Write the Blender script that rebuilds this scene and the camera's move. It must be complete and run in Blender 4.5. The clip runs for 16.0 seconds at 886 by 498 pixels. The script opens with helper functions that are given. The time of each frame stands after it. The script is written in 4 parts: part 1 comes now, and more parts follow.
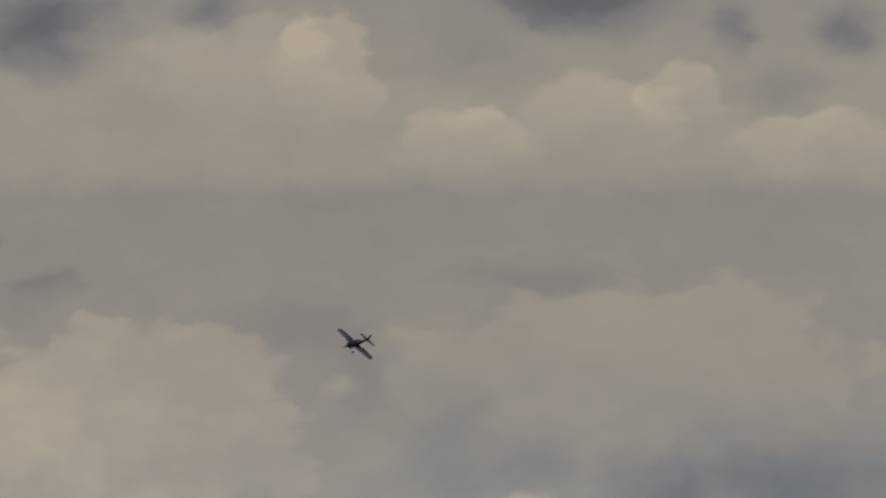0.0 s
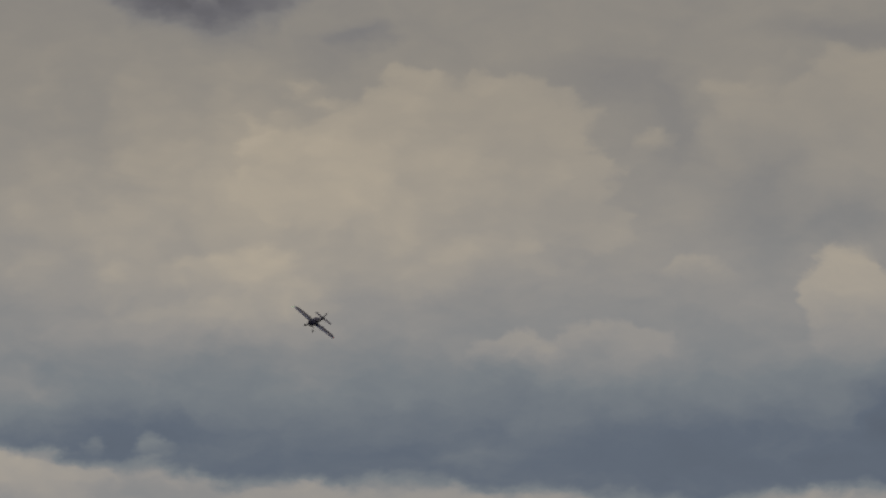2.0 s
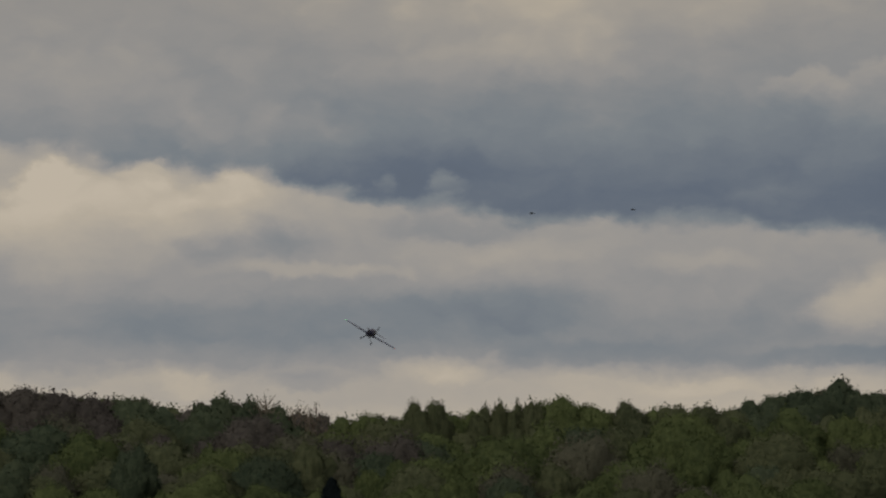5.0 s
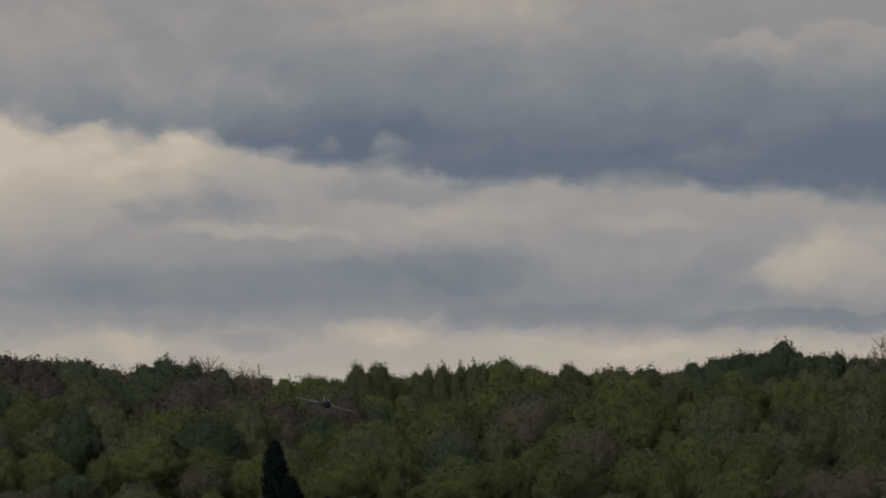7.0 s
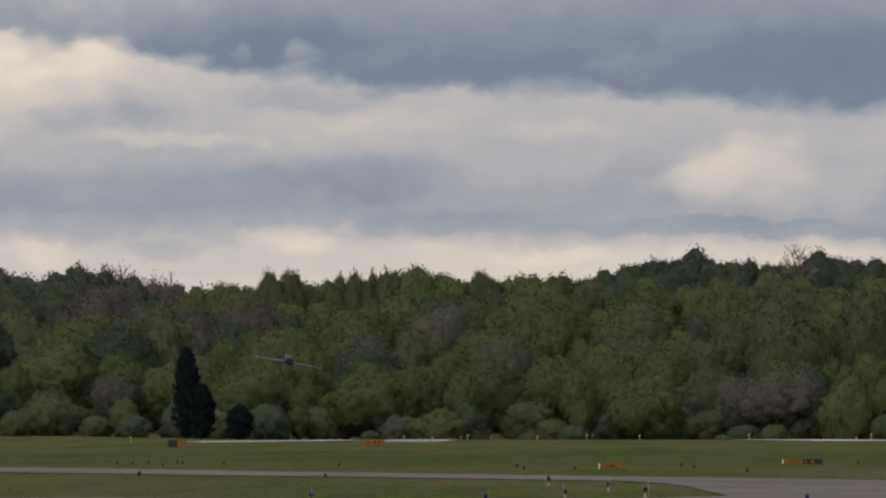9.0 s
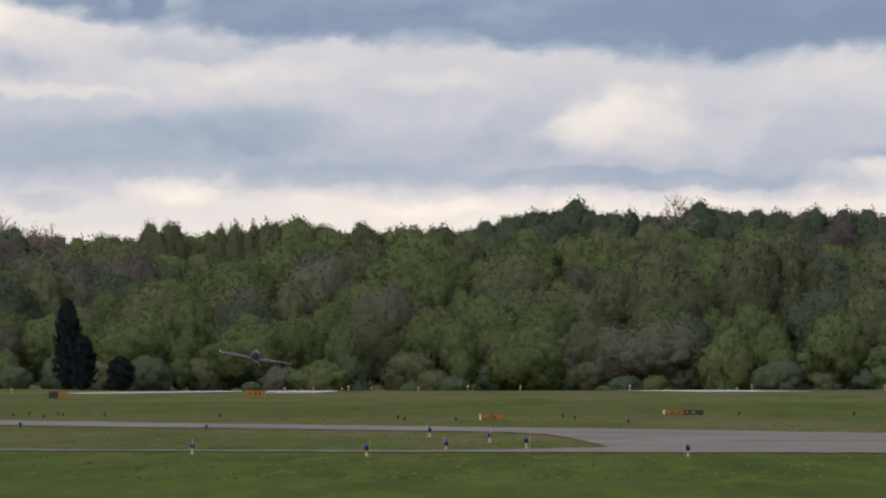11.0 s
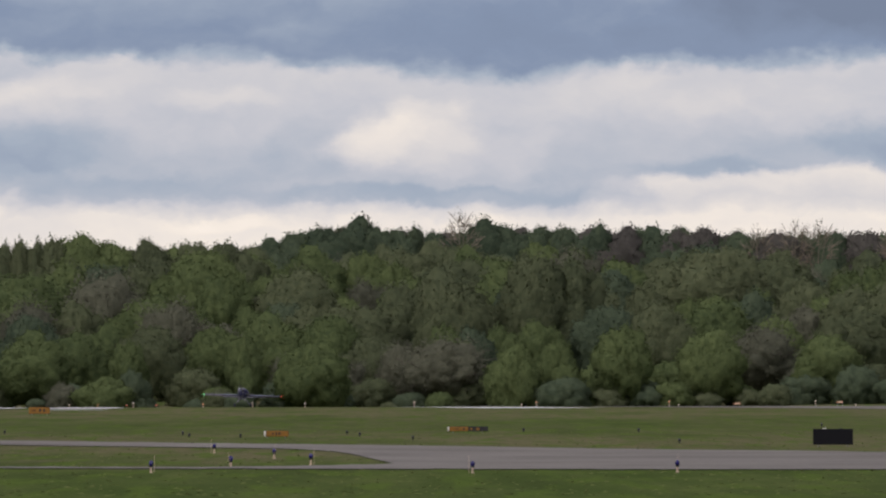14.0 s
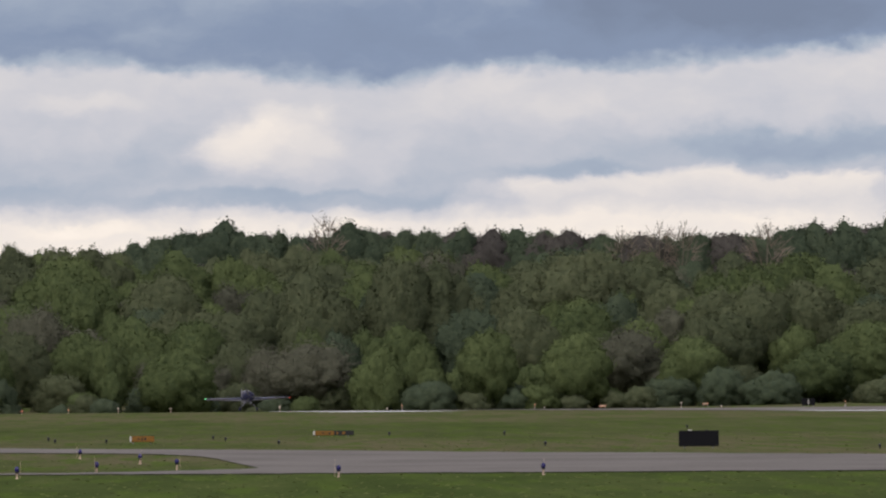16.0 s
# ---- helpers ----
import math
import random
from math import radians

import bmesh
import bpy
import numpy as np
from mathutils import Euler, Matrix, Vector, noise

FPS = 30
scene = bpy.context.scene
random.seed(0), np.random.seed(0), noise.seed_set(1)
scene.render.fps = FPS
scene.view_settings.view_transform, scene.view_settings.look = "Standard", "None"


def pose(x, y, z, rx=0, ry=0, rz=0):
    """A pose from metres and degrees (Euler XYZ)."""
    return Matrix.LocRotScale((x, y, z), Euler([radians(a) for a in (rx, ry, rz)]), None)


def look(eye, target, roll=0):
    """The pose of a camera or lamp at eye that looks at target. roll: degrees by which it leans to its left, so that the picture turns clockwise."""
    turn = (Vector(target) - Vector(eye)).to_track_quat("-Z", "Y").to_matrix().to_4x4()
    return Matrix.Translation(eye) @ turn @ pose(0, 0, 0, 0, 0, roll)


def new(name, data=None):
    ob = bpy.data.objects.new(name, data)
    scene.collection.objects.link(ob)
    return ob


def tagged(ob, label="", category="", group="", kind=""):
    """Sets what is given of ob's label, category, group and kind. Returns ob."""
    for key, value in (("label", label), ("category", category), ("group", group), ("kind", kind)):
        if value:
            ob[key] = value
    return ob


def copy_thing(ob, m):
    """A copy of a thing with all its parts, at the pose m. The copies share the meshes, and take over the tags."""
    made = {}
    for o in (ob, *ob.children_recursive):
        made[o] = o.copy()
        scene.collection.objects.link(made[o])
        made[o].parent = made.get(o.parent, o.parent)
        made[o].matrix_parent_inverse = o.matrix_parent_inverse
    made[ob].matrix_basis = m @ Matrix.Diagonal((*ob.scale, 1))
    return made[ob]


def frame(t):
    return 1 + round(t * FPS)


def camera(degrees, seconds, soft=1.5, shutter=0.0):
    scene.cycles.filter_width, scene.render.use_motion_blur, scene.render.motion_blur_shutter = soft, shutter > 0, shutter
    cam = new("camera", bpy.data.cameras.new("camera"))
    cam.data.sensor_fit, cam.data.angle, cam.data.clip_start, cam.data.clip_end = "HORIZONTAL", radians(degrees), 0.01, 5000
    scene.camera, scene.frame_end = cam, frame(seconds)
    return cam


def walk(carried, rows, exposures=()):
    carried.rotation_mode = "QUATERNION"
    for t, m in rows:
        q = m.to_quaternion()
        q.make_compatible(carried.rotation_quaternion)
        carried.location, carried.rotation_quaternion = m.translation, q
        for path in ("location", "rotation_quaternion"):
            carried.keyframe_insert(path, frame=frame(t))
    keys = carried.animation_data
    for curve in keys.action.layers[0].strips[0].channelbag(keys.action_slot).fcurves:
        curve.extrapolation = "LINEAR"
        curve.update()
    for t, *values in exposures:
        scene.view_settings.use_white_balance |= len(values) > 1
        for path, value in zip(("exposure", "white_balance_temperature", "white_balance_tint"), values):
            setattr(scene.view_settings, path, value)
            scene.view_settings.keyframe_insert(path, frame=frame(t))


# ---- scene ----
# ---------------------------------------------------------------- camera: long lens on a stand, panning after the aeroplane
cam = camera(4.5, 16.0, soft=2.3)
walk(cam, [
    (0.0, pose(0, 0, 3.1, 94.0546, 0.000, -1.1517)),
    (0.5, pose(0, 0, 3.1, 93.6520, 0.060, -0.6699)),
    (1.0, pose(0, 0, 3.1, 93.3288, 0.173, -0.4731)),
    (1.5, pose(0, 0, 3.1, 93.0472, -0.031, -0.1305)),
    (2.0, pose(0, 0, 3.1, 92.7961, -0.096, 0.4381)),
    (2.5, pose(0, 0, 3.1, 92.5698, 0.300, 0.7265)),
    (3.0, pose(0, 0, 3.1, 92.2836, 0.066, 0.8748)),
    (3.5, pose(0, 0, 3.1, 92.0048, 0.228, 1.3778)),
    (4.0, pose(0, 0, 3.1, 91.8874, 0.078, 1.6700)),
    (4.5, pose(0, 0, 3.1, 91.7399, 0.010, 1.8620)),
    (5.0, pose(0, 0, 3.1, 91.4584, 0.004, 1.9284)),
    (5.2, pose(0, 0, 3.1, 91.3164, -0.172, 1.8362)),
    (7.3, pose(0, 0, 3.1, 91.2501, -0.000, 1.5882)),
    (7.5, pose(0, 0, 3.1, 91.2325, -0.023, 1.5328)),
    (8.0, pose(0, 0, 3.1, 91.1278, -0.244, 1.4274)),
    (8.2, pose(0, 0, 3.1, 91.0429, -0.172, 1.3918)),
    (10.3, pose(0, 0, 3.1, 90.6113, 0.121, 0.9328)),
    (10.5, pose(0, 0, 3.1, 90.5843, 0.114, 0.8315)),
    (11.0, pose(0, 0, 3.1, 90.5463, 0.072, 0.5875)),
    (11.5, pose(0, 0, 3.1, 90.5662, -0.024, 0.3494)),
    (12.0, pose(0, 0, 3.1, 90.7070, -0.118, 0.1080)),
    (12.5, pose(0, 0, 3.1, 90.7350, -0.001, 0.0000)),
    (13.0, pose(0, 0, 3.1, 90.6739, 0.015, -0.1195)),
    (13.5, pose(0, 0, 3.1, 90.6100, -0.007, -0.2593)),
    (14.0, pose(0, 0, 3.1, 90.6293, 0.093, -0.5072)),
    (14.5, pose(0, 0, 3.1, 90.6691, 0.098, -0.7880)),
    (15.0, pose(0, 0, 3.1, 90.6144, 0.046, -0.9834)),
    (15.5, pose(0, 0, 3.1, 90.5827, 0.213, -1.0923)),
    (16.0, pose(0, 0, 3.1, 90.6455, 0.477, -1.1910)),
], exposures=[(0.0, -1.1, 7100, 12), (5.2, -1.06, 7050, 12), (7.4, -0.97, 6950, 14), (8.2, -0.87, 6950, 15), (10.1, 0.05, 6450, 16), (12.0, 0.04, 6450, 16), (13.0, -0.06, 6450, 16), (14.0, -0.02, 6450, 16), (16.0, 0.03, 6450, 16)])

# ---------------------------------------------------------------- sky: overcast with broken cloud
world = bpy.data.worlds.new("cloudy_sky")
scene.world = world
world.use_nodes = True


class Graph:
    """Short hands for wiring shader nodes."""

    def __init__(self, tree):
        self.tree = tree
        tree.nodes.clear()

    def node(self, kind):
        return self.tree.nodes.new(kind)

    def link(self, a, b):
        self.tree.links.new(a, b)

    def put(self, socket, value):
        if isinstance(value, bpy.types.NodeSocket):
            self.link(value, socket)
        else:
            socket.default_value = value

    def math(self, op, a, b=0.0, c=0.0):
        n = self.node("ShaderNodeMath")
        n.operation = op
        for s, v in zip(n.inputs, (a, b, c)):
            self.put(s, v)
        return n.outputs[0]

    def vec(self, op, a, b=(0, 0, 0)):
        n = self.node("ShaderNodeVectorMath")
        n.operation = op
        self.put(n.inputs[0], a)
        self.put(n.inputs[1], b)
        return n.outputs["Value" if op == "LENGTH" else "Vector"]

    def noise(self, vector, scale, detail=4.0, rough=0.55, colour=False):
        n = self.node("ShaderNodeTexNoise")
        self.put(n.inputs["Vector"], vector)
        n.inputs["Scale"].default_value = scale
        n.inputs["Detail"].default_value = detail
        n.inputs["Roughness"].default_value = rough
        return n.outputs["Color" if colour else "Fac"]

    def ramp(self, value, stops, ease="LINEAR"):
        n = self.node("ShaderNodeValToRGB")
        n.color_ramp.interpolation = ease
        el = n.color_ramp.elements
        while len(el) < len(stops):
            el.new(0.5)
        for e, (p, c) in zip(el, stops):
            e.position = p
            e.color = (*c, 1) if len(c) == 3 else c
        self.put(n.inputs[0], value)
        return n.outputs[0]

    def mix(self, fac, a, b, blend="MIX"):
        n = self.node("ShaderNodeMix")
        n.data_type, n.blend_type = "RGBA", blend
        self.put(n.inputs["Factor"], fac)
        self.put(n.inputs[6], a if isinstance(a, bpy.types.NodeSocket) or len(a) == 4 else (*a, 1))
        self.put(n.inputs[7], b if isinstance(b, bpy.types.NodeSocket) or len(b) == 4 else (*b, 1))
        return n.outputs[2]

    def remap(self, value, a, b, c, d, smooth=True):
        n = self.node("ShaderNodeMapRange")
        n.interpolation_type = "SMOOTHSTEP" if smooth else "LINEAR"
        for s, v in zip(n.inputs, (value, a, b, c, d)):
            self.put(s, v)
        return n.outputs[0]


SUN_TURN, SUN_HEIGHT = radians(215), radians(42)


def cloudy_sky():
    """Cloud bands and puffs by bearing and height; one unit is 0.287 degrees."""
    g = Graph(world.node_tree)
    ray = g.node("ShaderNodeTexCoord").outputs["Generated"]
    xyz = g.node("ShaderNodeSeparateXYZ")
    g.link(ray, xyz.inputs[0])
    u = g.math("MULTIPLY", g.math("ARCTAN2", xyz.outputs[0], xyz.outputs[1]), 199.55)
    v = g.math("MULTIPLY", g.math("ARCSINE", xyz.outputs[2]), 199.55)
    flat = g.node("ShaderNodeCombineXYZ")
    g.put(flat.inputs[0], u)
    g.put(flat.inputs[1], v)
    p = flat.outputs[0]
    # billows bend every edge
    wide = g.vec("MULTIPLY", p, (0.6, 1.5, 1))
    bend = g.vec("SUBTRACT", g.noise(wide, 0.30, 2.0, 0.5, True), (0.5, 0.5, 0.5))
    curl = g.vec("SUBTRACT", g.noise(g.vec("MULTIPLY", p, (0.75, 1.2, 1)), 1.0, 5.0, 0.6, True), (0.5, 0.5, 0.5))
    q = g.vec("ADD", p, g.vec("MULTIPLY", bend, (1.3, 0.5, 0)))
    q = g.vec("ADD", q, g.vec("MULTIPLY", curl, (1.3, 0.75, 0)))
    frays = g.vec("SUBTRACT", g.noise(g.vec("MULTIPLY", q, (0.8, 1.2, 1)), 2.6, 4.0, 0.6, True), (0.5, 0.5, 0.5))
    q = g.vec("ADD", q, g.vec("MULTIPLY", frays, (0.22, 0.18, 0)))

    def heads(scale, at):
        """Rounded cauliflower heads."""
        n = g.node("ShaderNodeTexVoronoi")
        n.feature, n.voronoi_dimensions = "SMOOTH_F1", "2D"
        n.inputs["Scale"].default_value = scale
        n.inputs["Smoothness"].default_value = 0.6
        g.put(n.inputs["Vector"], g.vec("MULTIPLY", at, (0.75, 1.2, 1)))
        return n.outputs["Distance"]

    lump = g.math("SUBTRACT", g.math("ADD", g.math("MULTIPLY", heads(0.85, q), 0.65), g.math("MULTIPLY", heads(2.1, q), 0.35)), 0.42)
    up = g.node("ShaderNodeSeparateXYZ")
    g.link(q, up.inputs[0])
    # layers by height above the horizon
    height = g.math("DIVIDE", up.outputs[1], 20.0)
    grey = lambda k: (k, k, k)
    low = g.ramp(height, [(0.0, grey(0.62)), (0.112, grey(0.92)), (0.136, grey(0.90)), (0.152, grey(0.60)), (0.175, grey(0.52)),
                          (0.205, grey(0.55)), (0.235, grey(0.64)), (0.27, grey(0.67)), (0.31, grey(0.70)), (0.36, grey(0.60))])
    high = g.ramp(height, [(0.25, grey(0.25)), (0.30, grey(0.25)), (0.33, grey(0.30)), (0.36, grey(0.40)), (0.40, grey(0.53)), (0.45, grey(0.62)),
                           (0.52, grey(0.66)), (0.59, grey(0.63)), (0.655, grey(0.64)), (0.70, grey(0.62)), (0.752, grey(0.60)), (0.775, grey(0.76)),
                           (0.83, grey(0.78)), (0.88, grey(0.72)), (0.95, grey(0.60)), (1.0, grey(0.5))])
    # the slate bank has a long, clear lower edge that rises at both ends
    brim = g.ramp(g.math("DIVIDE", g.math("ADD", up.outputs[0], 18.0), 32.0),
                  [((x + 18.0) / 32.0, grey(h / 10.0)) for x, h in ((-18, 6.9), (-14, 6.8), (-11, 6.55), (-9, 6.25), (-7.8, 5.8), (-5.9, 5.66), (-2.9, 5.5),
                                                                     (0.3, 5.3), (4.4, 5.28), (6.5, 5.5), (9.3, 5.7), (12, 5.85))])
    torn = g.math("MULTIPLY", lump, g.remap(up.outputs[0], -9.0, 2.0, 0.7, 0.3))
    over = g.math("ADD", g.math("SUBTRACT", up.outputs[1], g.math("MULTIPLY", brim, 10.0)), torn)
    light = g.mix(g.remap(over, -0.20, 0.28, 0.0, 1.0), low, high)
    total = [light]

    def puff(x, y, w, h, gain, core=0.3):
        """A soft lighter or darker patch."""
        off = g.vec("MULTIPLY", g.vec("SUBTRACT", q, (x, y, 0)), (1 / w, 1 / h, 0))
        total[0] = g.math("ADD", total[0], g.remap(g.math("ADD", g.vec("LENGTH", off), g.math("MULTIPLY", lump, 0.5)), 1.0, core, 0.0, gain))

    def cumulus(x, y, w, h, gain, edge=0.22, fade=1.3, side=0.0):
        """A heaped cloud: a crisp lit crown that fades into its base."""
        off = g.vec("MULTIPLY", g.vec("SUBTRACT", q, (x, y, 0)), (1 / w, 1 / h, 0))
        ring = g.remap(g.math("ADD", g.vec("LENGTH", off), g.math("MULTIPLY", lump, 0.55)), 1.0, 1.0 - edge, 0.0, 1.0)
        part_of = g.node("ShaderNodeSeparateXYZ")
        g.link(off, part_of.inputs[0])
        rise = g.math("ADD", part_of.outputs[1], g.math("MULTIPLY", part_of.outputs[0], side))
        shade = g.remap(rise, 0.9 - fade, 0.9, 0.0, gain)
        total[0] = g.math("MULTIPLY_ADD", ring, shade, total[0])

    # low sky
    cumulus(1.1, 4.0, 1.8, 0.95, 0.28, 0.7, 2.0, -0.4)
    puff(0.6, 4.15, 0.9, 0.5, 0.10)
    puff(2.4, 3.9, 1.6, 0.6, 0.10)
    cumulus(5.2, 4.5, 2.6, 0.9, 0.08, 0.6)
    cumulus(8.8, 3.12, 4.6, 0.62, 0.34, 0.35, 1.9, 0.12)
    puff(10.4, 4.15, 3.4, 0.50, -0.17)
    puff(6.4, 3.62, 2.0, 0.30, -0.10)
    puff(1.5, 3.18, 4.6, 0.26, -0.12)
    puff(-3.6, 3.25, 3.0, 0.34, -0.10)
    puff(-5.8, 4.05, 2.4, 0.60, -0.12)
    puff(-2.6, 4.15, 2.2, 0.42, 0.06)
    puff(-9.5, 3.7, 5.5, 0.70, -0.08)
    puff(-6.9, 2.95, 1.2, 0.30, 0.22)
    cumulus(-6.05, 2.98, 0.5, 0.34, 0.16, 0.5)
    puff(-11.2, 2.62, 0.8, 0.34, 0.12)
    puff(-9.2, 2.7, 0.9, 0.22, -0.14)
    puff(-13.6, 2.75, 1.0, 0.30, -0.12)
    puff(-2.0, 2.62, 1.4, 0.20, 0.08)
    puff(-9.0, 2.55, 6.0, 0.5, -0.09)
    cumulus(-12.9, 5.55, 3.6, 1.30, 0.38, 0.6, 2.0, -0.5)
    cumulus(-13.4, 5.9, 1.4, 0.95, 0.12, 0.5, 1.6)
    cumulus(-10.2, 5.7, 2.2, 0.85, 0.22, 0.5, 1.9)
    puff(-9.6, 5.25, 1.3, 0.5, -0.18, 0.0)
    puff(-10.9, 5.15, 0.6, 0.35, -0.10)
    puff(-6.2, 5.45, 1.8, 0.30, -0.12)
    puff(-9.2, 4.72, 2.2, 0.25, 0.14)
    puff(-5.6, 5.0, 2.2, 0.34, 0.15, 0.0)
    puff(-6.4, 4.75, 1.3, 0.25, 0.06, 0.0)
    puff(-2.3, 4.78, 1.5, 0.28, 0.08, 0.0)
    cumulus(-6.65, 6.18, 0.42, 0.38, 0.34, 0.8, 1.7)
    cumulus(-7.65, 6.22, 0.26, 0.32, 0.22, 0.8, 1.7)
    # slate bank
    puff(-13.5, 7.5, 5.0, 1.6, 0.12)
    puff(-9.6, 7.0, 2.6, 0.8, 0.10)
    puff(4.5, 6.3, 5.5, 0.9, -0.05)
    puff(-7.2, 6.5, 2.0, 0.6, -0.06)
    puff(-0.9, 6.1, 1.3, 0.35, 0.06, 0.0)
    cumulus(-3.6, 6.9, 2.6, 0.6, 0.08, 0.6)
    cumulus(0.9, 7.2, 1.4, 0.7, 0.06, 0.5, 1.5)
    cumulus(1.9, 7.4, 1.2, 0.8, 0.05, 0.5, 1.5)
    # middle sky
    puff(-5.0, 10.6, 6.0, 3.0, 0.22, 0.0)
    cumulus(-5.4, 9.0, 2.4, 1.0, 0.14, 0.5, 1.8)
    cumulus(-6.0, 8.3, 3.0, 0.7, 0.10, 0.5, 1.8)
    cumulus(-0.9, 9.2, 1.3, 0.9, 0.10, 0.4)
    cumulus(-1.6, 10.9, 3.6, 2.1, 0.17, 0.16, 2.0, 0.2)
    cumulus(2.0, 11.6, 0.7, 0.35, 0.20, 0.4)
    puff(1.4, 12.7, 1.9, 1.0, -0.13, 0.0)
    puff(2.6, 11.7, 0.9, 1.2, -0.10, 0.0)
    # right side darkened: lens edge falloff put into the sky colour
    puff(9.6, 9.6, 3.2, 2.6, -0.10, 0.0)
    cumulus(7.6, 11.9, 4.4, 1.75, 0.14, 0.18, 1.9, 0.1)
    puff(5.6, 13.6, 2.2, 0.45, -0.12, 0.0)
    puff(4.2, 10.4, 1.5, 1.8, -0.14, 0.0)
    puff(5.7, 10.4, 1.3, 0.8, -0.14, 0.0)
    puff(7.7, 9.3, 1.5, 1.9, -0.24, 0.0)
    puff(10.5, 10.0, 3.5, 1.6, -0.22, 0.0)
    cumulus(5.9, 8.6, 1.2, 1.3, 0.23, 0.18, 1.9)
    cumulus(8.6, 8.2, 1.0, 0.9, 0.20, 0.25)
    cumulus(2.9, 9.2, 0.75, 0.5, 0.17, 0.3)
    cumulus(1.4, 7.8, 1.1, 0.6, 0.12, 0.25)
    cumulus(-0.2, 7.8, 0.8, 0.5, 0.14, 0.3)
    puff(-5.9, 14.3, 2.3, 1.15, -0.46, 0.25)
    puff(-2.9, 13.6, 0.9, 0.45, -0.19, 0.0)
    cumulus(-5.8, 13.9, 0.45, 0.4, 0.20, 0.5)
    puff(-3.6, 13.2, 1.0, 0.7, -0.12, 0.0)
    # high sky
    cumulus(0.6, 17.1, 2.4, 1.3, 0.20, 0.35, 1.8)
    cumulus(2.1, 17.2, 1.2, 1.2, 0.26, 0.25, 1.8, 0.3)
    cumulus(4.3, 15.9, 1.4, 0.8, 0.23, 0.3, 1.7)
    cumulus(6.6, 16.3, 1.6, 1.0, 0.19, 0.3, 1.7)
    cumulus(8.0, 16.7, 0.8, 0.8, 0.20, 0.3, 1.7)
    cumulus(10.5, 15.9, 1.6, 0.8, 0.23, 0.3, 1.7)
    puff(4.6, 17.6, 1.6, 0.9, -0.14, 0.0)
    puff(9.8, 16.9, 1.4, 0.7, -0.17, 0.0)
    puff(-3.3, 18.1, 1.7, 1.2, -0.48, 0.1)
    puff(-0.3, 18.4, 0.9, 0.6, -0.30, 0.0)
    puff(6.4, 18.5, 2.0, 0.85, -0.44, 0.1)
    puff(9.1, 18.0, 0.6, 1.0, -0.28, 0.0)
    puff(11.3, 18.0, 0.9, 0.7, -0.36, 0.0)
    # darker upper right: slate cloud plus lens corner falloff, both put into the colour
    puff(10.0, 6.7, 5.0, 1.2, -0.26, 0.2)
    puff(8.5, 7.3, 4.0, 1.2, -0.12, 0.2)
    fine = g.noise(g.vec("MULTIPLY", q, (0.7, 1.3, 1)), 0.9, 6.0, 0.6)
    small = g.noise(g.vec("MULTIPLY", p, (0.7, 1.5, 1)), 3.2, 4.0, 0.6)
    total[0] = g.math("ADD", total[0], g.math("MULTIPLY", g.math("SUBTRACT", fine, 0.5), 0.20))
    total[0] = g.math("ADD", total[0], g.math("MULTIPLY", g.math("SUBTRACT", small, 0.5), 0.03))
    total[0] = g.math("ADD", total[0], g.math("MULTIPLY", lump, -0.07))
    total[0] = g.math("MULTIPLY_ADD", total[0], 0.97, -0.025)
    # low cloud is cooler in its shade than high cloud
    cool = g.ramp(total[0], [(0.0, (0.166, 0.22, 0.322)), (0.20, (0.212, 0.284, 0.410)), (0.40, (0.366, 0.44, 0.527)),
                             (0.58, (0.57, 0.59, 0.625)), (0.76, (0.76, 0.735, 0.695)), (0.90, (0.93, 0.865, 0.755)), (1.0, (1.05, 0.97, 0.84))])
    warm = g.ramp(total[0], [(0.0, (0.165, 0.165, 0.205)), (0.20, (0.265, 0.27, 0.325)), (0.40, (0.41, 0.415, 0.445)),
                             (0.58, (0.535, 0.52, 0.50)), (0.76, (0.675, 0.63, 0.56)), (0.90, (0.80, 0.73, 0.62)), (1.0, (0.92, 0.83, 0.70))])
    cloud = g.mix(g.remap(up.outputs[1], 6.5, 13.5, 0.0, 1.0), cool, warm)
    clear = g.node("ShaderNodeTexSky")
    clear.sky_type, clear.sun_disc = "NISHITA", False
    clear.sun_elevation, clear.sun_rotation = SUN_HEIGHT, SUN_TURN
    thin = g.vec("SCALE", clear.outputs[0])
    thin.node.inputs["Scale"].default_value = 0.1
    both = g.mix(0.93, thin, cloud)
    shine = g.node("ShaderNodeBackground")
    # an overcast sky grows brighter towards the zenith
    g.link(g.math("MAXIMUM", g.math("MULTIPLY_ADD", xyz.outputs[2], 1.0, 0.9), 1.0), shine.inputs["Strength"])
    g.link(both, shine.inputs[0])
    g.link(shine.outputs[0], g.node("ShaderNodeOutputWorld").inputs[0])


cloudy_sky()

sun = new("sun", bpy.data.lights.new("sun", "SUN"))
sun.data.energy, sun.data.angle, sun.data.color = 1.4, radians(40), (1.0, 0.95, 0.87)
sun.matrix_basis = look((60 * math.sin(SUN_TURN), 60 * math.cos(SUN_TURN), 60 * math.tan(SUN_HEIGHT)), (0, 0, 0))


# ---------------------------------------------------------------- materials
def surface(name, rough=0.8, metal=0.0, spec=0.5):
    m = bpy.data.materials.new(name)
    m.use_nodes = True
    g = Graph(m.node_tree)
    b = g.node("ShaderNodeBsdfPrincipled")
    b.inputs["Roughness"].default_value = rough
    b.inputs["Metallic"].default_value = metal
    b.inputs["Specular IOR Level"].default_value = spec
    g.link(b.outputs[0], g.node("ShaderNodeOutputMaterial").inputs[0])
    return m, g, b


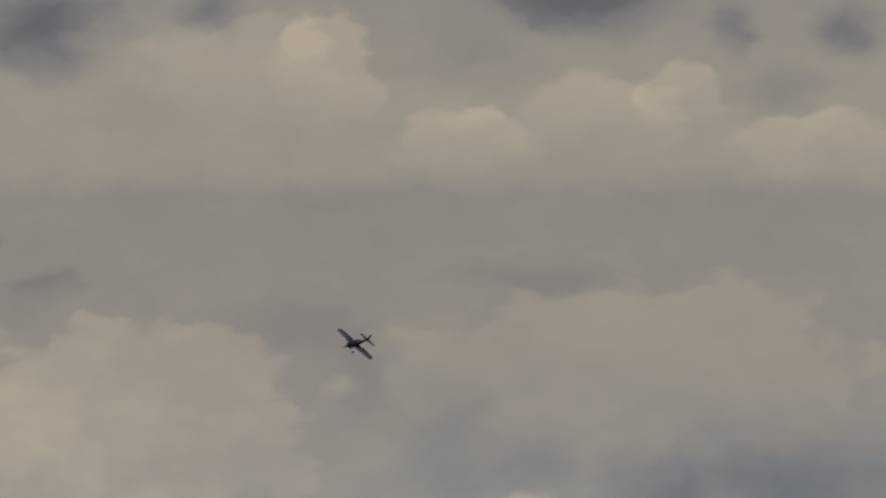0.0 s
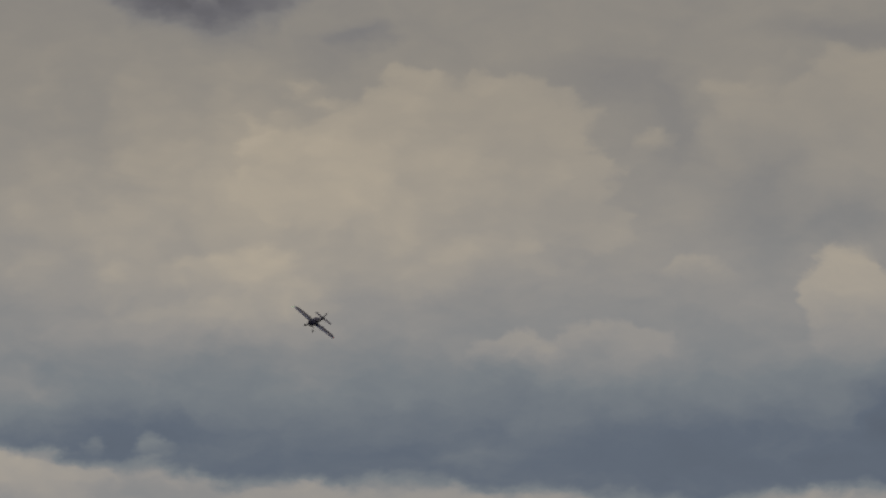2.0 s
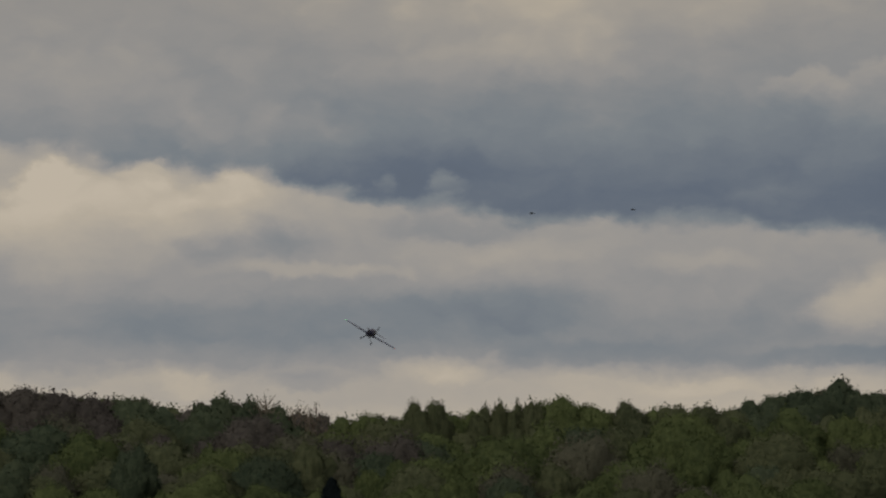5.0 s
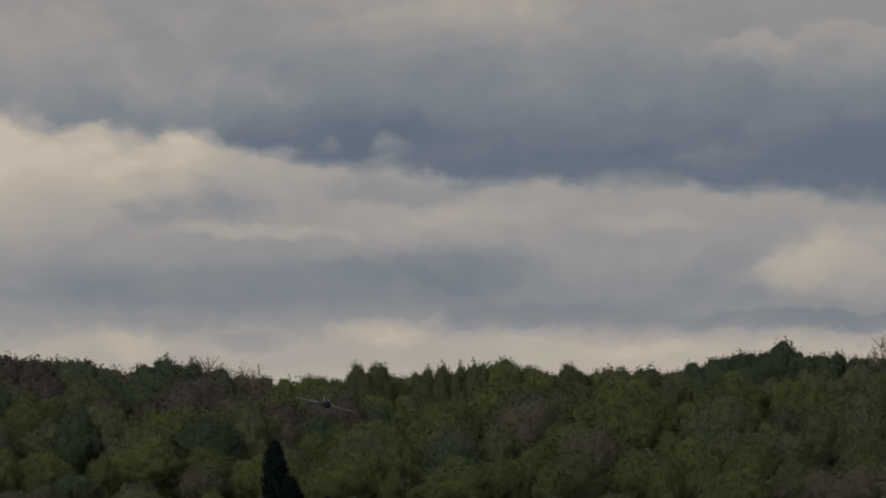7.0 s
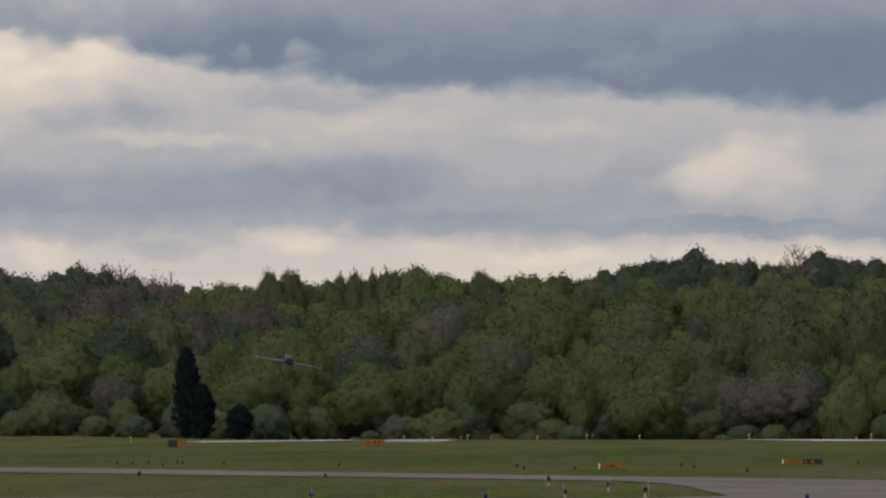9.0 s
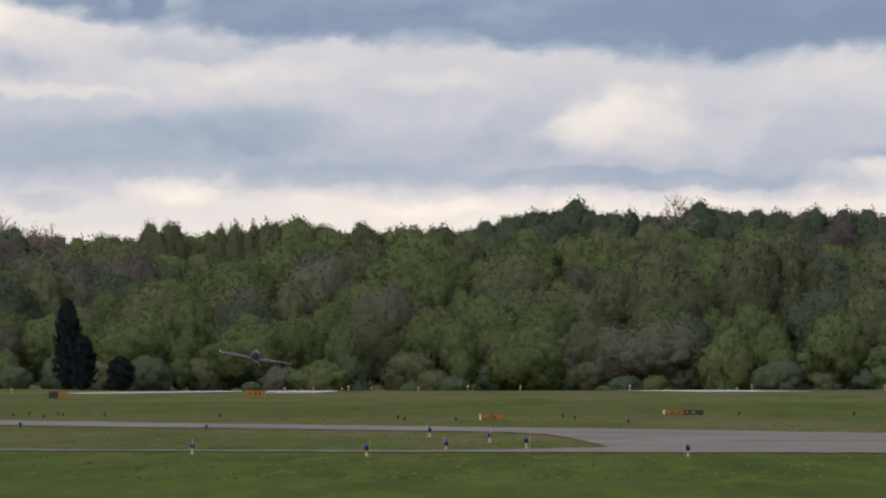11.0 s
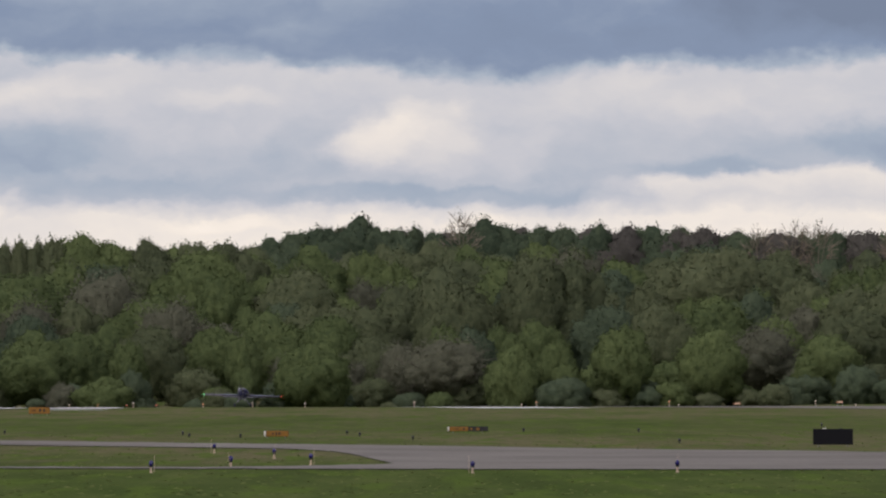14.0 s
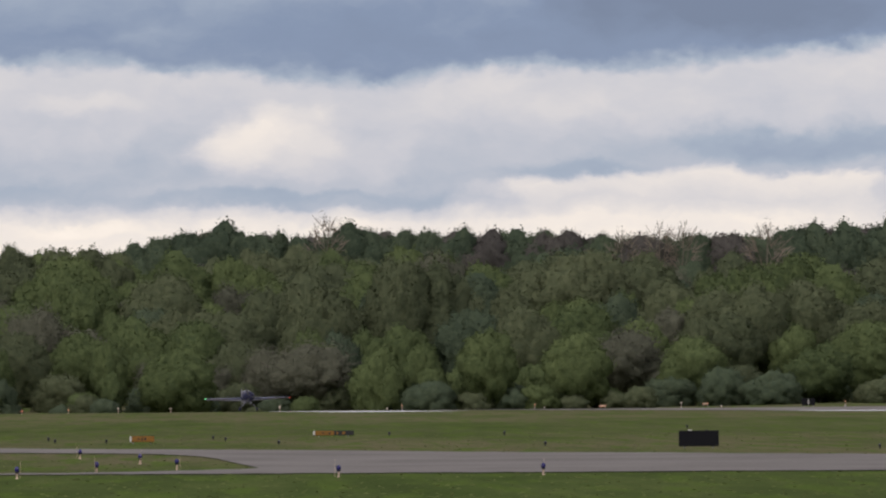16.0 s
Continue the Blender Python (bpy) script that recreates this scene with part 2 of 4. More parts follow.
def bump(g, b, value, strength, distance=0.02):
    n = g.node("ShaderNodeBump")
    n.inputs["Strength"].default_value = strength
    n.inputs["Distance"].default_value = distance
    g.put(n.inputs["Height"], value)
    g.link(n.outputs[0], b.inputs["Normal"])


def paint(name, colour, rough=0.4, metal=0.0, wear=0.2, shine=0.5):
    """Painted or plain material with faint grime."""
    m, g, b = surface(name, rough, metal)
    b.inputs["Specular IOR Level"].default_value = shine
    at = g.node("ShaderNodeTexCoord").outputs["Object"]
    dirt = g.noise(at, 2.3, 5.0, 0.65)
    grain = g.noise(at, 40.0, 3.0)
    k = g.math("ADD", g.remap(dirt, 0.35, 0.7, 1.0 - wear, 1.05), g.math("MULTIPLY", g.math("SUBTRACT", grain, 0.5), 0.12))
    tone = g.vec("SCALE", (*colour,))
    g.put(tone.node.inputs["Scale"], k)
    g.link(tone, b.inputs["Base Color"])
    g.put(b.inputs["Roughness"], g.remap(dirt, 0.3, 0.7, rough, min(1, rough + 0.2)))
    return m


def glowing(name, colour, strength):
    m, g, b = surface(name, 0.2)
    b.inputs["Base Color"].default_value = (*colour, 1)
    b.inputs["Emission Color"].default_value = (*colour, 1)
    b.inputs["Emission Strength"].default_value = strength
    return m


def grass_ground():
    m, g, b = surface("mown_grass", 1.0, 0.0, 0.0)
    at = g.node("ShaderNodeTexCoord").outputs["Object"]
    # long mower swathes, patches and blade grain; the low view squeezes depth
    swath = g.noise(g.vec("MULTIPLY", at, (0.10, 0.011, 1)), 1.0, 4.0, 0.6)
    patch = g.noise(g.vec("MULTIPLY", at, (0.30, 0.024, 1)), 1.0, 5.0, 0.65)
    tuft = g.noise(g.vec("MULTIPLY", at, (1.3, 0.08, 1)), 1.0, 4.0, 0.6)
    grain = g.noise(g.vec("MULTIPLY", at, (6.0, 0.5, 1)), 1.0, 3.0, 0.6)
    fresh = g.ramp(patch, [(0.30, (0.036, 0.058, 0.016)), (0.5, (0.054, 0.080, 0.023)), (0.68, (0.080, 0.104, 0.033))])
    # the field beyond the near verge is left drier
    place = g.node("ShaderNodeSeparateXYZ")
    g.link(at, place.inputs[0])
    reach = g.math("ADD", place.outputs[1], g.math("MULTIPLY", swath, 60.0))
    field = g.math("MULTIPLY", g.remap(reach, 385.0, 440.0, 0.15, 1.0), g.remap(g.math("ABSOLUTE", g.math("SUBTRACT", reach, 700.0)), 40.0, 150.0, 0.45, 1.0))
    dry = g.mix(g.math("MULTIPLY", g.remap(swath, 0.34, 0.58, 0.3, 0.95), field), fresh, (0.118, 0.108, 0.062))
    clump = g.noise(g.vec("MULTIPLY", at, (0.7, 0.045, 1)), 1.0, 3.0, 0.6)
    lush = g.mix(g.remap(clump, 0.48, 0.64, 0.0, 0.85), dry, (0.074, 0.108, 0.026))
    both = g.mix(g.remap(tuft, 0.42, 0.68, 0.0, 0.4), lush, (0.050, 0.074, 0.022))
    tone = g.vec("SCALE", both)
    g.put(tone.node.inputs["Scale"], g.remap(grain, 0.25, 0.75, 0.88, 1.12))
    g.link(tone, b.inputs["Base Color"])
    return m


def asphalt():
    m, g, b = surface("worn_asphalt", 0.95, 0.0, 0.08)
    at = g.node("ShaderNodeTexCoord").outputs["Object"]
    stain = g.noise(g.vec("MULTIPLY", at, (0.12, 0.06, 1)), 1.0, 5.0, 0.6)
    grain = g.noise(g.vec("MULTIPLY", at, (4.0, 2.0, 1)), 1.0, 4.0, 0.7)
    c = g.ramp(stain, [(0.3, (0.118, 0.108, 0.101)), (0.5, (0.158, 0.146, 0.136)), (0.7, (0.190, 0.176, 0.164))])
    tone = g.vec("SCALE", c)
    g.put(tone.node.inputs["Scale"], g.remap(grain, 0.25, 0.75, 0.85, 1.12))
    g.link(tone, b.inputs["Base Color"])
    return m


def concrete():
    m, g, b = surface("pale_runway_concrete", 0.22, 0.0, 0.8)
    at = g.node("ShaderNodeTexCoord").outputs["Object"]
    stain = g.noise(g.vec("MULTIPLY", at, (0.5, 0.1, 1)), 1.0, 5.0, 0.6)
    # pale base colour adds to the sky glare that the gloss reflects
    g.link(g.ramp(stain, [(0.3, (0.42, 0.41, 0.40)), (0.7, (0.58, 0.57, 0.55))]), b.inputs["Base Color"])
    return m


GRASS, ASPHALT, CONCRETE = grass_ground(), asphalt(), concrete()


def foliage(name, dark, mid, pale):
    """Leaves: tone differs from tree to tree and from spray to spray, with a little light let through."""
    m = bpy.data.materials.new(name)
    m.use_nodes = True
    g = Graph(m.node_tree)
    tree = g.node("ShaderNodeObjectInfo").outputs["Random"]
    spray = g.node("ShaderNodeNewGeometry").outputs["Random Per Island"]
    blotch = g.noise(g.node("ShaderNodeTexCoord").outputs["Object"], 0.45, 5.0, 0.65)
    k = g.math("ADD", g.math("MULTIPLY", tree, 0.42), g.math("MULTIPLY", spray, 0.50))
    k = g.math("ADD", k, g.math("MULTIPLY", g.math("SUBTRACT", blotch, 0.46), 0.9))
    c = g.ramp(k, [(0.0, dark), (0.45, mid), (1.0, pale)])
    a = g.node("ShaderNodeBsdfDiffuse")
    g.link(c, a.inputs[0])
    t = g.node("ShaderNodeBsdfTranslucent")
    g.link(c, t.inputs[0])
    mixed = g.node("ShaderNodeMixShader")
    mixed.inputs[0].default_value = 0.35
    g.link(a.outputs[0], mixed.inputs[1])
    g.link(t.outputs[0], mixed.inputs[2])
    g.link(mixed.outputs[0], g.node("ShaderNodeOutputMaterial").inputs[0])
    return m


# blue-grey lean of distance haze is mixed into these leaf colours, most in deep
LEAF = {
    "green": foliage("spring_green_leaves", (0.068, 0.094, 0.045), (0.108, 0.140, 0.061), (0.160, 0.199, 0.084)),
    "olive": foliage("olive_green_leaves", (0.071, 0.087, 0.052), (0.108, 0.127, 0.071), (0.154, 0.172, 0.095)),
    "deep": foliage("deep_green_leaves", (0.052, 0.075, 0.051), (0.081, 0.108, 0.070), (0.115, 0.145, 0.088)),
    "brown": foliage("brownish_spring_buds", (0.084, 0.088, 0.066), (0.121, 0.125, 0.090), (0.165, 0.168, 0.120)),
    "russet": foliage("russet_buds", (0.075, 0.069, 0.066), (0.108, 0.101, 0.092), (0.147, 0.136, 0.120)),
    "conifer": foliage("dark_conifer_needles", (0.017, 0.025, 0.030), (0.025, 0.035, 0.039), (0.035, 0.046, 0.047)),
}
BARK = paint("grey_brown_bark", (0.085, 0.070, 0.055), 0.9, 0.0, 0.4)
PALE_BARK = paint("pale_bark", (0.22, 0.18, 0.14), 0.9, 0.0, 0.3)

# ---------------------------------------------------------------- mesh helpers


def part(name, bm, material, parent=None, label=""):
    """Links a bmesh as one mesh object under a thing or part."""
    me = bpy.data.meshes.new(name)
    bm.to_mesh(me)
    bm.free()
    me.materials.append(material)
    ob = new(name, me)
    ob.parent = parent
    if label:
        tagged(ob, label)
    return ob


def faces_mesh(name, verts, sides, materials, normals=None):
    """A mesh of separate faces, verts[n * sides, 3], from arrays."""
    n = len(verts) // sides
    me = bpy.data.meshes.new(name)
    me.vertices.add(len(verts))
    me.vertices.foreach_set("co", np.asarray(verts, dtype=np.float32).ravel())
    me.loops.add(n * sides)
    me.loops.foreach_set("vertex_index", np.arange(n * sides, dtype=np.int32))
    me.polygons.add(n)
    me.polygons.foreach_set("loop_start", np.arange(0, n * sides, sides, dtype=np.int32))
    for m in materials:
        me.materials.append(m)
    me.update(calc_edges=True)
    if normals is not None:
        me.polygons.foreach_set("use_smooth", np.ones(n, dtype=bool))
        me.normals_split_custom_set_from_vertices(normals)
    return me


def box(bm, x, y, z, sx, sy, sz, bevel=0.0):
    r = bmesh.ops.create_cube(bm, size=1.0, matrix=Matrix.Translation((x, y, z)) @ Matrix.Diagonal((sx, sy, sz, 1)))
    if bevel:
        edges = list({e for v in r["verts"] for e in v.link_edges})
        bmesh.ops.bevel(bm, geom=edges, offset=bevel, segments=2, affect="EDGES", profile=0.5)
    return bm


def rod(bm, a, b, ra, rb, sides=8):
    """A tapered rod from a to b."""
    a, b = Vector(a), Vector(b)
    turn = (b - a).to_track_quat("Z", "Y").to_matrix().to_4x4()
    bmesh.ops.create_cone(bm, cap_ends=True, segments=sides, radius1=ra, radius2=rb, depth=(b - a).length,
                          matrix=Matrix.Translation((a + b) / 2) @ turn)
    return bm


def smooth(ob):
    for f in ob.data.polygons:
        f.use_smooth = True
    return ob


# ---------------------------------------------------------------- ground
def step(a, b, v):
    k = min(1.0, max(0.0, (v - a) / (b - a)))
    return k * k * (3 - 2 * k)


def land(x, y):
    """Height of the land: airfield, a slight crest, a dip, then the wooded hill."""
    z = 0.0
    if y > 1022:
        z -= 0.0034 * (min(y, 1750) - 1022)
    z -= 0.011 * max(0.0, -30 - x) * step(700, 1000, y) * (1 - step(1500, 1800, y))
    if y > 1760:
        z += 0.0345 * (min(y, 2380) - 1760) - 12 * step(2450, 4000, y)
    # lie of the land by slow swells, none near the camera
    z += 1.2 * step(1500, 1900, y) * math.sin(x / 37.0 + y / 160.0)
    return z


def ground():
    rows = [-60, -20, 0, 60, 160, 260]
    y = 280
    while y < 1200:
        rows.append(y)
        y += 6 if 1000 < y < 1120 else 14
    while y < 4950:
        rows.append(y)
        y += 40 if y < 2500 else 200
    cols = [i / 16.0 for i in range(-16, 17)]
    bm = bmesh.new()
    grid = []
    for y in rows:
        half = 120 + 0.35 * max(0, y)
        grid.append([bm.verts.new((c * abs(c) ** 0.5 * half, y, land(c * abs(c) ** 0.5 * half, y))) for c in cols])
    for a, b in zip(grid, grid[1:]):
        for i in range(len(cols) - 1):
            bm.faces.new((a[i], a[i + 1], b[i + 1], b[i]))
    ob = smooth(part("ground", bm, GRASS))
    return tagged(ob, "mown green and dry grass airfield running to the woods", "ground", kind="structure")


ground()


def along(points, x):
    """Piecewise height of a plan line at x."""
    for (x0, y0), (x1, y1) in zip(points, points[1:]):
        if x <= x1:
            k = (x - x0) / (x1 - x0)
            return y0 + (y1 - y0) * k
    return points[-1][1]


FAR_EDGE = [(-90, 700), (-40, 577), (-28.5, 552), (-8, 501), (3, 478), (9.6, 459), (25.6, 425), (60, 368)]
NEAR_EDGE = [(-90, 430), (-20, 372), (-5, 364), (1.4, 362), (9.6, 359), (25.6, 354), (60, 318)]
ISLAND_FAR = [(-90, 640), (-40, 538), (-28.5, 515), (-8, 472), (-2.5, 460), (-0.5, 446), (0.5, 424), (1.2, 398), (1.7, 383)]
ISLAND_NEAR = [(-90, 437), (-20, 376.5), (-5, 369.5), (1.0, 379), (1.7, 383)]


def taxiway():
    bm = bmesh.new()
    rng = random.Random(5)

    def strip(low, high, x0, x1, n):
        last = None
        for i in range(n + 1):
            x = x0 + (x1 - x0) * i / n
            a, b = along(low, x) + rng.uniform(-0.8, 0.8), along(high, x) + rng.uniform(-1.2, 1.2)
            mid = [a + (b - a) * k / 4 for k in range(5)]
            row = [bm.verts.new((x, y, land(x, y) + 0.03)) for y in mid]
            if last:
                for k in range(4):
                    bm.faces.new((last[k], row[k], row[k + 1], last[k + 1]))
            last = row

    strip(ISLAND_FAR, FAR_EDGE, -90, 1.7, 130)
    strip(NEAR_EDGE, ISLAND_NEAR, -90, 1.7, 130)
    strip(NEAR_EDGE, FAR_EDGE, 1.7, 60, 90)
    return tagged(part("taxiway", bm, ASPHALT), "worn pale grey asphalt taxiway splitting round a grass island", "taxiway", kind="structure")


taxiway()


def runway_patch(x0, x1, y0, y1, lift):
    """A stretch of runway laid where sky glare shows over the crest, pale in its base colour."""
    bm = bmesh.new()
    last = None
    n = 24
    for i in range(n + 1):
        x = x0 + (x1 - x0) * i / n
        narrow = min(1.0, 0.25 + 5 * min(i, n - i) / n)
        m = (y0 + y1) / 2
        row = [bm.verts.new((x, m + (y - m) * narrow, land(x, m) + lift)) for y in (y0, m, y1)]
        if last:
            for k in range(2):
                bm.faces.new((last[k], row[k], row[k + 1], last[k + 1]))
        last = row
    return tagged(part("runway", bm, CONCRETE), "pale shining runway pavement seen edge-on over the grass", "runway", kind="structure")


runway_patch(-44.0, -28.0, 985, 1016, 0.03)
runway_patch(-26.5, -19.5, 985, 1018, 0.03)
runway_patch(-26.0, -20.0, 950, 962, 0.02)


def main_runway():
    """The strip that the aeroplane lands on, running away over the crest."""
    bm = bmesh.new()
    last = None
    for i in range(41):
        y = 984 + 15.0 * i
        x = 16.0 - (y - 1000) * 0.181
        row = [bm.verts.new((x + o, y, land(x + o, y) + 0.02)) for o in (-6.5, -3.0, 0.5, 4.0)]
        if last:
            for k in range(3):
                bm.faces.new((last[k], last[k + 1], row[k + 1], row[k]))
        last = row
    return tagged(part("runway", bm, CONCRETE), "pale concrete runway running away over the grass crest", "runway", kind="structure")


main_runway()


def cross_runway():
    """Grey runway seen edge-on along the crest, with a pale strip at its near side."""
    near = [(20, 1016), (27, 1008), (38, 975), (48, 935), (70, 905), (110, 870)]
    bm, pale = bmesh.new(), bmesh.new()
    last = edge = None
    for i in range(61):
        x = 20 + 1.5 * i
        y = along(near, x)
        row = [bm.verts.new((x, y + (1021 - y) * k / 3, 0.03)) for k in range(4)]
        wide = 24 * step(45, 52, x) + 0.5
        strip = [pale.verts.new((x, y - wide, 0.034)), pale.verts.new((x, y - 0.2, 0.034))]
        if last:
            for k in range(3):
                bm.faces.new((last[k], row[k], row[k + 1], last[k + 1]))
            if x > 46:
                pale.faces.new((edge[0], strip[0], strip[1], edge[1]))
        last, edge = row, strip
    for v in [v for v in pale.verts if not v.link_faces]:
        pale.verts.remove(v)
    tagged(part("runway", bm, ASPHALT), "grey asphalt runway seen edge-on along the grass crest", "runway", kind="structure")
    tagged(part("runway_shoulder", pale, CONCRETE), "pale concrete shoulder along the near runway edge", "runway", kind="structure")


cross_runway()


# ---------------------------------------------------------------- woods
SHAPES = {}


SHELL_FACES = 1280


def crown_points(seed, high, wide, start, lobes, count, leaf, reach=0.12, body=0.95, shell=True):
    """A lobed crown from the height start up: a closed body of inner foliage with leaf sprays over it."""
    rng = np.random.default_rng(seed)
    tall = high - start
    size = np.array([wide / 2, wide / 2, tall * 0.52])
    middle = np.array([0, 0, start + tall * 0.45])
    # lobes spiral over a unit ball, larger below
    k = (np.arange(lobes) + 0.5) / lobes
    ang = np.arange(lobes) * 2.39996 + rng.uniform(-0.5, 0.5, lobes)
    rise = 1 - 1.85 * k
    flat = np.sqrt(np.clip(1 - rise ** 2, 0, 1))
    out = rng.uniform(0.58, 0.86, lobes)[:, None]
    balls = np.stack([np.cos(ang) * flat, np.sin(ang) * flat, rise], axis=1) * out
    round_of = rng.uniform(0.12, 0.29, lobes)
    swing = rng.uniform(0, 6.3, 6)

    def skin(d):
        """Distance to the outermost lobe along d, and that lobe."""
        along_d = d @ balls.T
        inside = round_of ** 2 - (balls ** 2).sum(axis=1) + along_d ** 2
        far = np.where(inside > 0, along_d + np.sqrt(np.clip(inside, 0, None)), 0.0)
        best = far.argmax(axis=1)
        r = np.maximum(far.max(axis=1), 0.70)
        ripple = np.sin(d[:, 0] * 17 + swing[0]) * np.sin(d[:, 1] * 19 + swing[1]) * np.sin(d[:, 2] * 18 + swing[2])
        broad = np.sin(d[:, 0] * 3 + swing[3]) * np.sin(d[:, 2] * 4 + swing[4])
        return r * (1 + 0.10 * ripple + 0.09 * broad), best

    def shading(d, r, best):
        lobe = d * r[:, None] - balls[best]
        lobe /= np.linalg.norm(lobe, axis=1)[:, None] + 1e-6
        n = 0.8 * d + 0.45 * lobe
        return n / (np.linalg.norm(n, axis=1)[:, None] + 1e-6)

    way = rng.normal(size=(count, 3))
    way /= np.linalg.norm(way, axis=1)[:, None]
    r, best = skin(way)
    shade = shading(way, r, best)
    at = middle + way * (r * (0.94 + reach * rng.random(count) ** 2))[:, None] * size
    face = shade + rng.normal(scale=0.7, size=(count, 3))
    face /= np.linalg.norm(face, axis=1)[:, None]
    side = np.cross(face, rng.normal(size=(count, 3)))
    side /= np.linalg.norm(side, axis=1)[:, None]
    other = np.cross(face, side)
    span = leaf * rng.uniform(0.5, 1.3, count)[:, None]
    a, b = side * span * 0.7, other * span * 0.8
    sprays = np.stack([at - a - b * 0.5, at + a - b * 0.4, at + b], axis=1)
    turned = (np.cross(sprays[:, 1] - sprays[:, 0], sprays[:, 2] - sprays[:, 0]) * shade).sum(axis=1) < 0
    sprays[turned] = sprays[turned][:, ::-1]
    glow = shade + 0.6 * face
    glow /= np.linalg.norm(glow, axis=1)[:, None]
    leaves, normals = sprays.reshape(-1, 3), np.repeat(glow, 3, axis=0)
    if shell:
        ball = bmesh.new()
        bmesh.ops.create_icosphere(ball, subdivisions=4, radius=1.0)
        unit = np.array([[v.co[:] for v in f.verts] for f in ball.faces]).reshape(-1, 3)
        ball.free()
        r, best = skin(unit)
        leaves = np.concatenate([leaves, middle + unit * (r * body)[:, None] * size])
        normals = np.concatenate([normals, shading(unit, r, best)])
    # the tip stands at the full height
    scale = high / leaves[:, 2].max()
    leaves[:, 2] *= scale
    centres = (middle + balls * size) * np.array([1, 1, scale])
    return leaves, centres, normals


def trunk_mesh(name, seed, start, centres, thick, bark, twigs=0, high=15.0):
    rng = random.Random(seed)
    bm = bmesh.new()
    fork = start + 1.5
    rod(bm, (0, 0, -0.8), (0.1, 0.05, fork), thick, thick * 0.62, 7)
    for c in centres[::6]:
        rod(bm, (0.1, 0.05, fork - rng.uniform(0.2, 1.2)), tuple(c), thick * 0.40, thick * 0.10, 5)
    for i in range(twigs):
        c = centres[rng.randrange(len(centres))]
        tip = (c[0] * 1.5 + rng.uniform(-1.6, 1.6), c[1] * 1.5 + rng.uniform(-1.6, 1.6), c[2] + rng.uniform(-0.8, 1.3))
        rod(bm, tuple(c * np.array([0.8, 0.8, 0.92])), tip, thick * 0.18, 0.05, 3)
    me = bpy.data.meshes.new(name)
    bm.to_mesh(me)
    bm.free()
    me.materials.append(bark)
    return me


def conifer_points(seed, high, wide, count, leaf):
    """A narrow cone of drooping needle sprays."""
    rng = np.random.default_rng(seed)
    k = rng.random(count) ** 0.75
    ang = rng.uniform(0, 2 * math.pi, count)
    girth = wide / 2 * (np.clip(k / 0.16, 0, 1) ** 0.5) * (1 - 0.15 * k) * np.sqrt(np.clip((1 - k) / 0.30, 0, 1))
    girth = girth * (0.85 + 0.2 * np.sin(ang * 3 + k * 21)) * rng.uniform(0.55, 1.05, count)
    at = np.stack([np.cos(ang) * girth, np.sin(ang) * girth, 0.3 + k * (high - 0.4)], axis=1)
    out = np.stack([np.cos(ang), np.sin(ang), np.full(count, 0.3)], axis=1)
    side = np.stack([-np.sin(ang), np.cos(ang), rng.normal(scale=0.3, size=count)], axis=1)
    down = np.stack([np.cos(ang) * 0.3, np.sin(ang) * 0.3, np.full(count, 1.0)], axis=1) + rng.normal(scale=0.3, size=(count, 3))
    size = leaf * rng.uniform(0.5, 1.2, count)[:, None]
    quads = np.stack([at - side * size * 0.5, at - down * size * 0.6, at + side * size * 0.5, at + down * size * 0.6 + out * 0.1], axis=1)
    return quads.reshape(-1, 3)


def shape(kind, seed, high, wide, start, lobes, count, leaf, thick, **more):
    twigs = more.pop("twigs", 0)
    bark = more.pop("bark", BARK)
    quads, centres, normals = crown_points(seed, high, wide, start, lobes, count, leaf, **more)
    SHAPES.setdefault(kind, []).append((quads, centres, high, trunk_mesh("trunk", seed, start, centres, thick, bark, twigs), normals))


# heights near 15 m; each tree is scaled to its own size
for s in range(6):
    shape("broad", 10 + s, 14, 12.0 + 0.8 * (s % 3), 0.2, 100 + 5 * s, 5800, 0.29, 0.28)
for s in range(3):
    shape("oval", 20 + s, 15, 8.6, 0.4, 84 + 5 * s, 4400, 0.27, 0.24)
for s in range(3):
    shape("sparse", 30 + s, 14, 11.0, 0.8, 80 + 4 * s, 5000, 0.24, 0.24, twigs=60, reach=0.22, body=0.88)
for s in range(3):
    shape("bush", 40 + s, 7, 10.0, -1.2, 76 + 4 * s, 3800, 0.27, 0.16)
for s in range(2):
    shape("bare", 50 + s, 14, 8.0, 4.0, 30, 900, 0.18, 0.40, twigs=130, bark=PALE_BARK, reach=0.06, shell=False)

MESHES = {}


def crown_mesh(kind, n, leaf):
    key = (kind, n, leaf)
    if key not in MESHES:
        MESHES[key] = faces_mesh("crown", SHAPES[kind][n][0], 3, [LEAF[leaf]], SHAPES[kind][n][4])
    return MESHES[key]


WORDS = {
    "green": ("broadleaf tree in fresh spring green leaf in the woods", "tree"),
    "olive": ("olive green broadleaf tree among others on the hill", "tree"),
    "deep": ("dark green full-leaved tree among others on the hill", "tree"),
    "brown": ("brownish tree in thin spring bud beside green trees", "tree"),
    "russet": ("russet-brown budding tree on the wooded hill", "tree"),
}


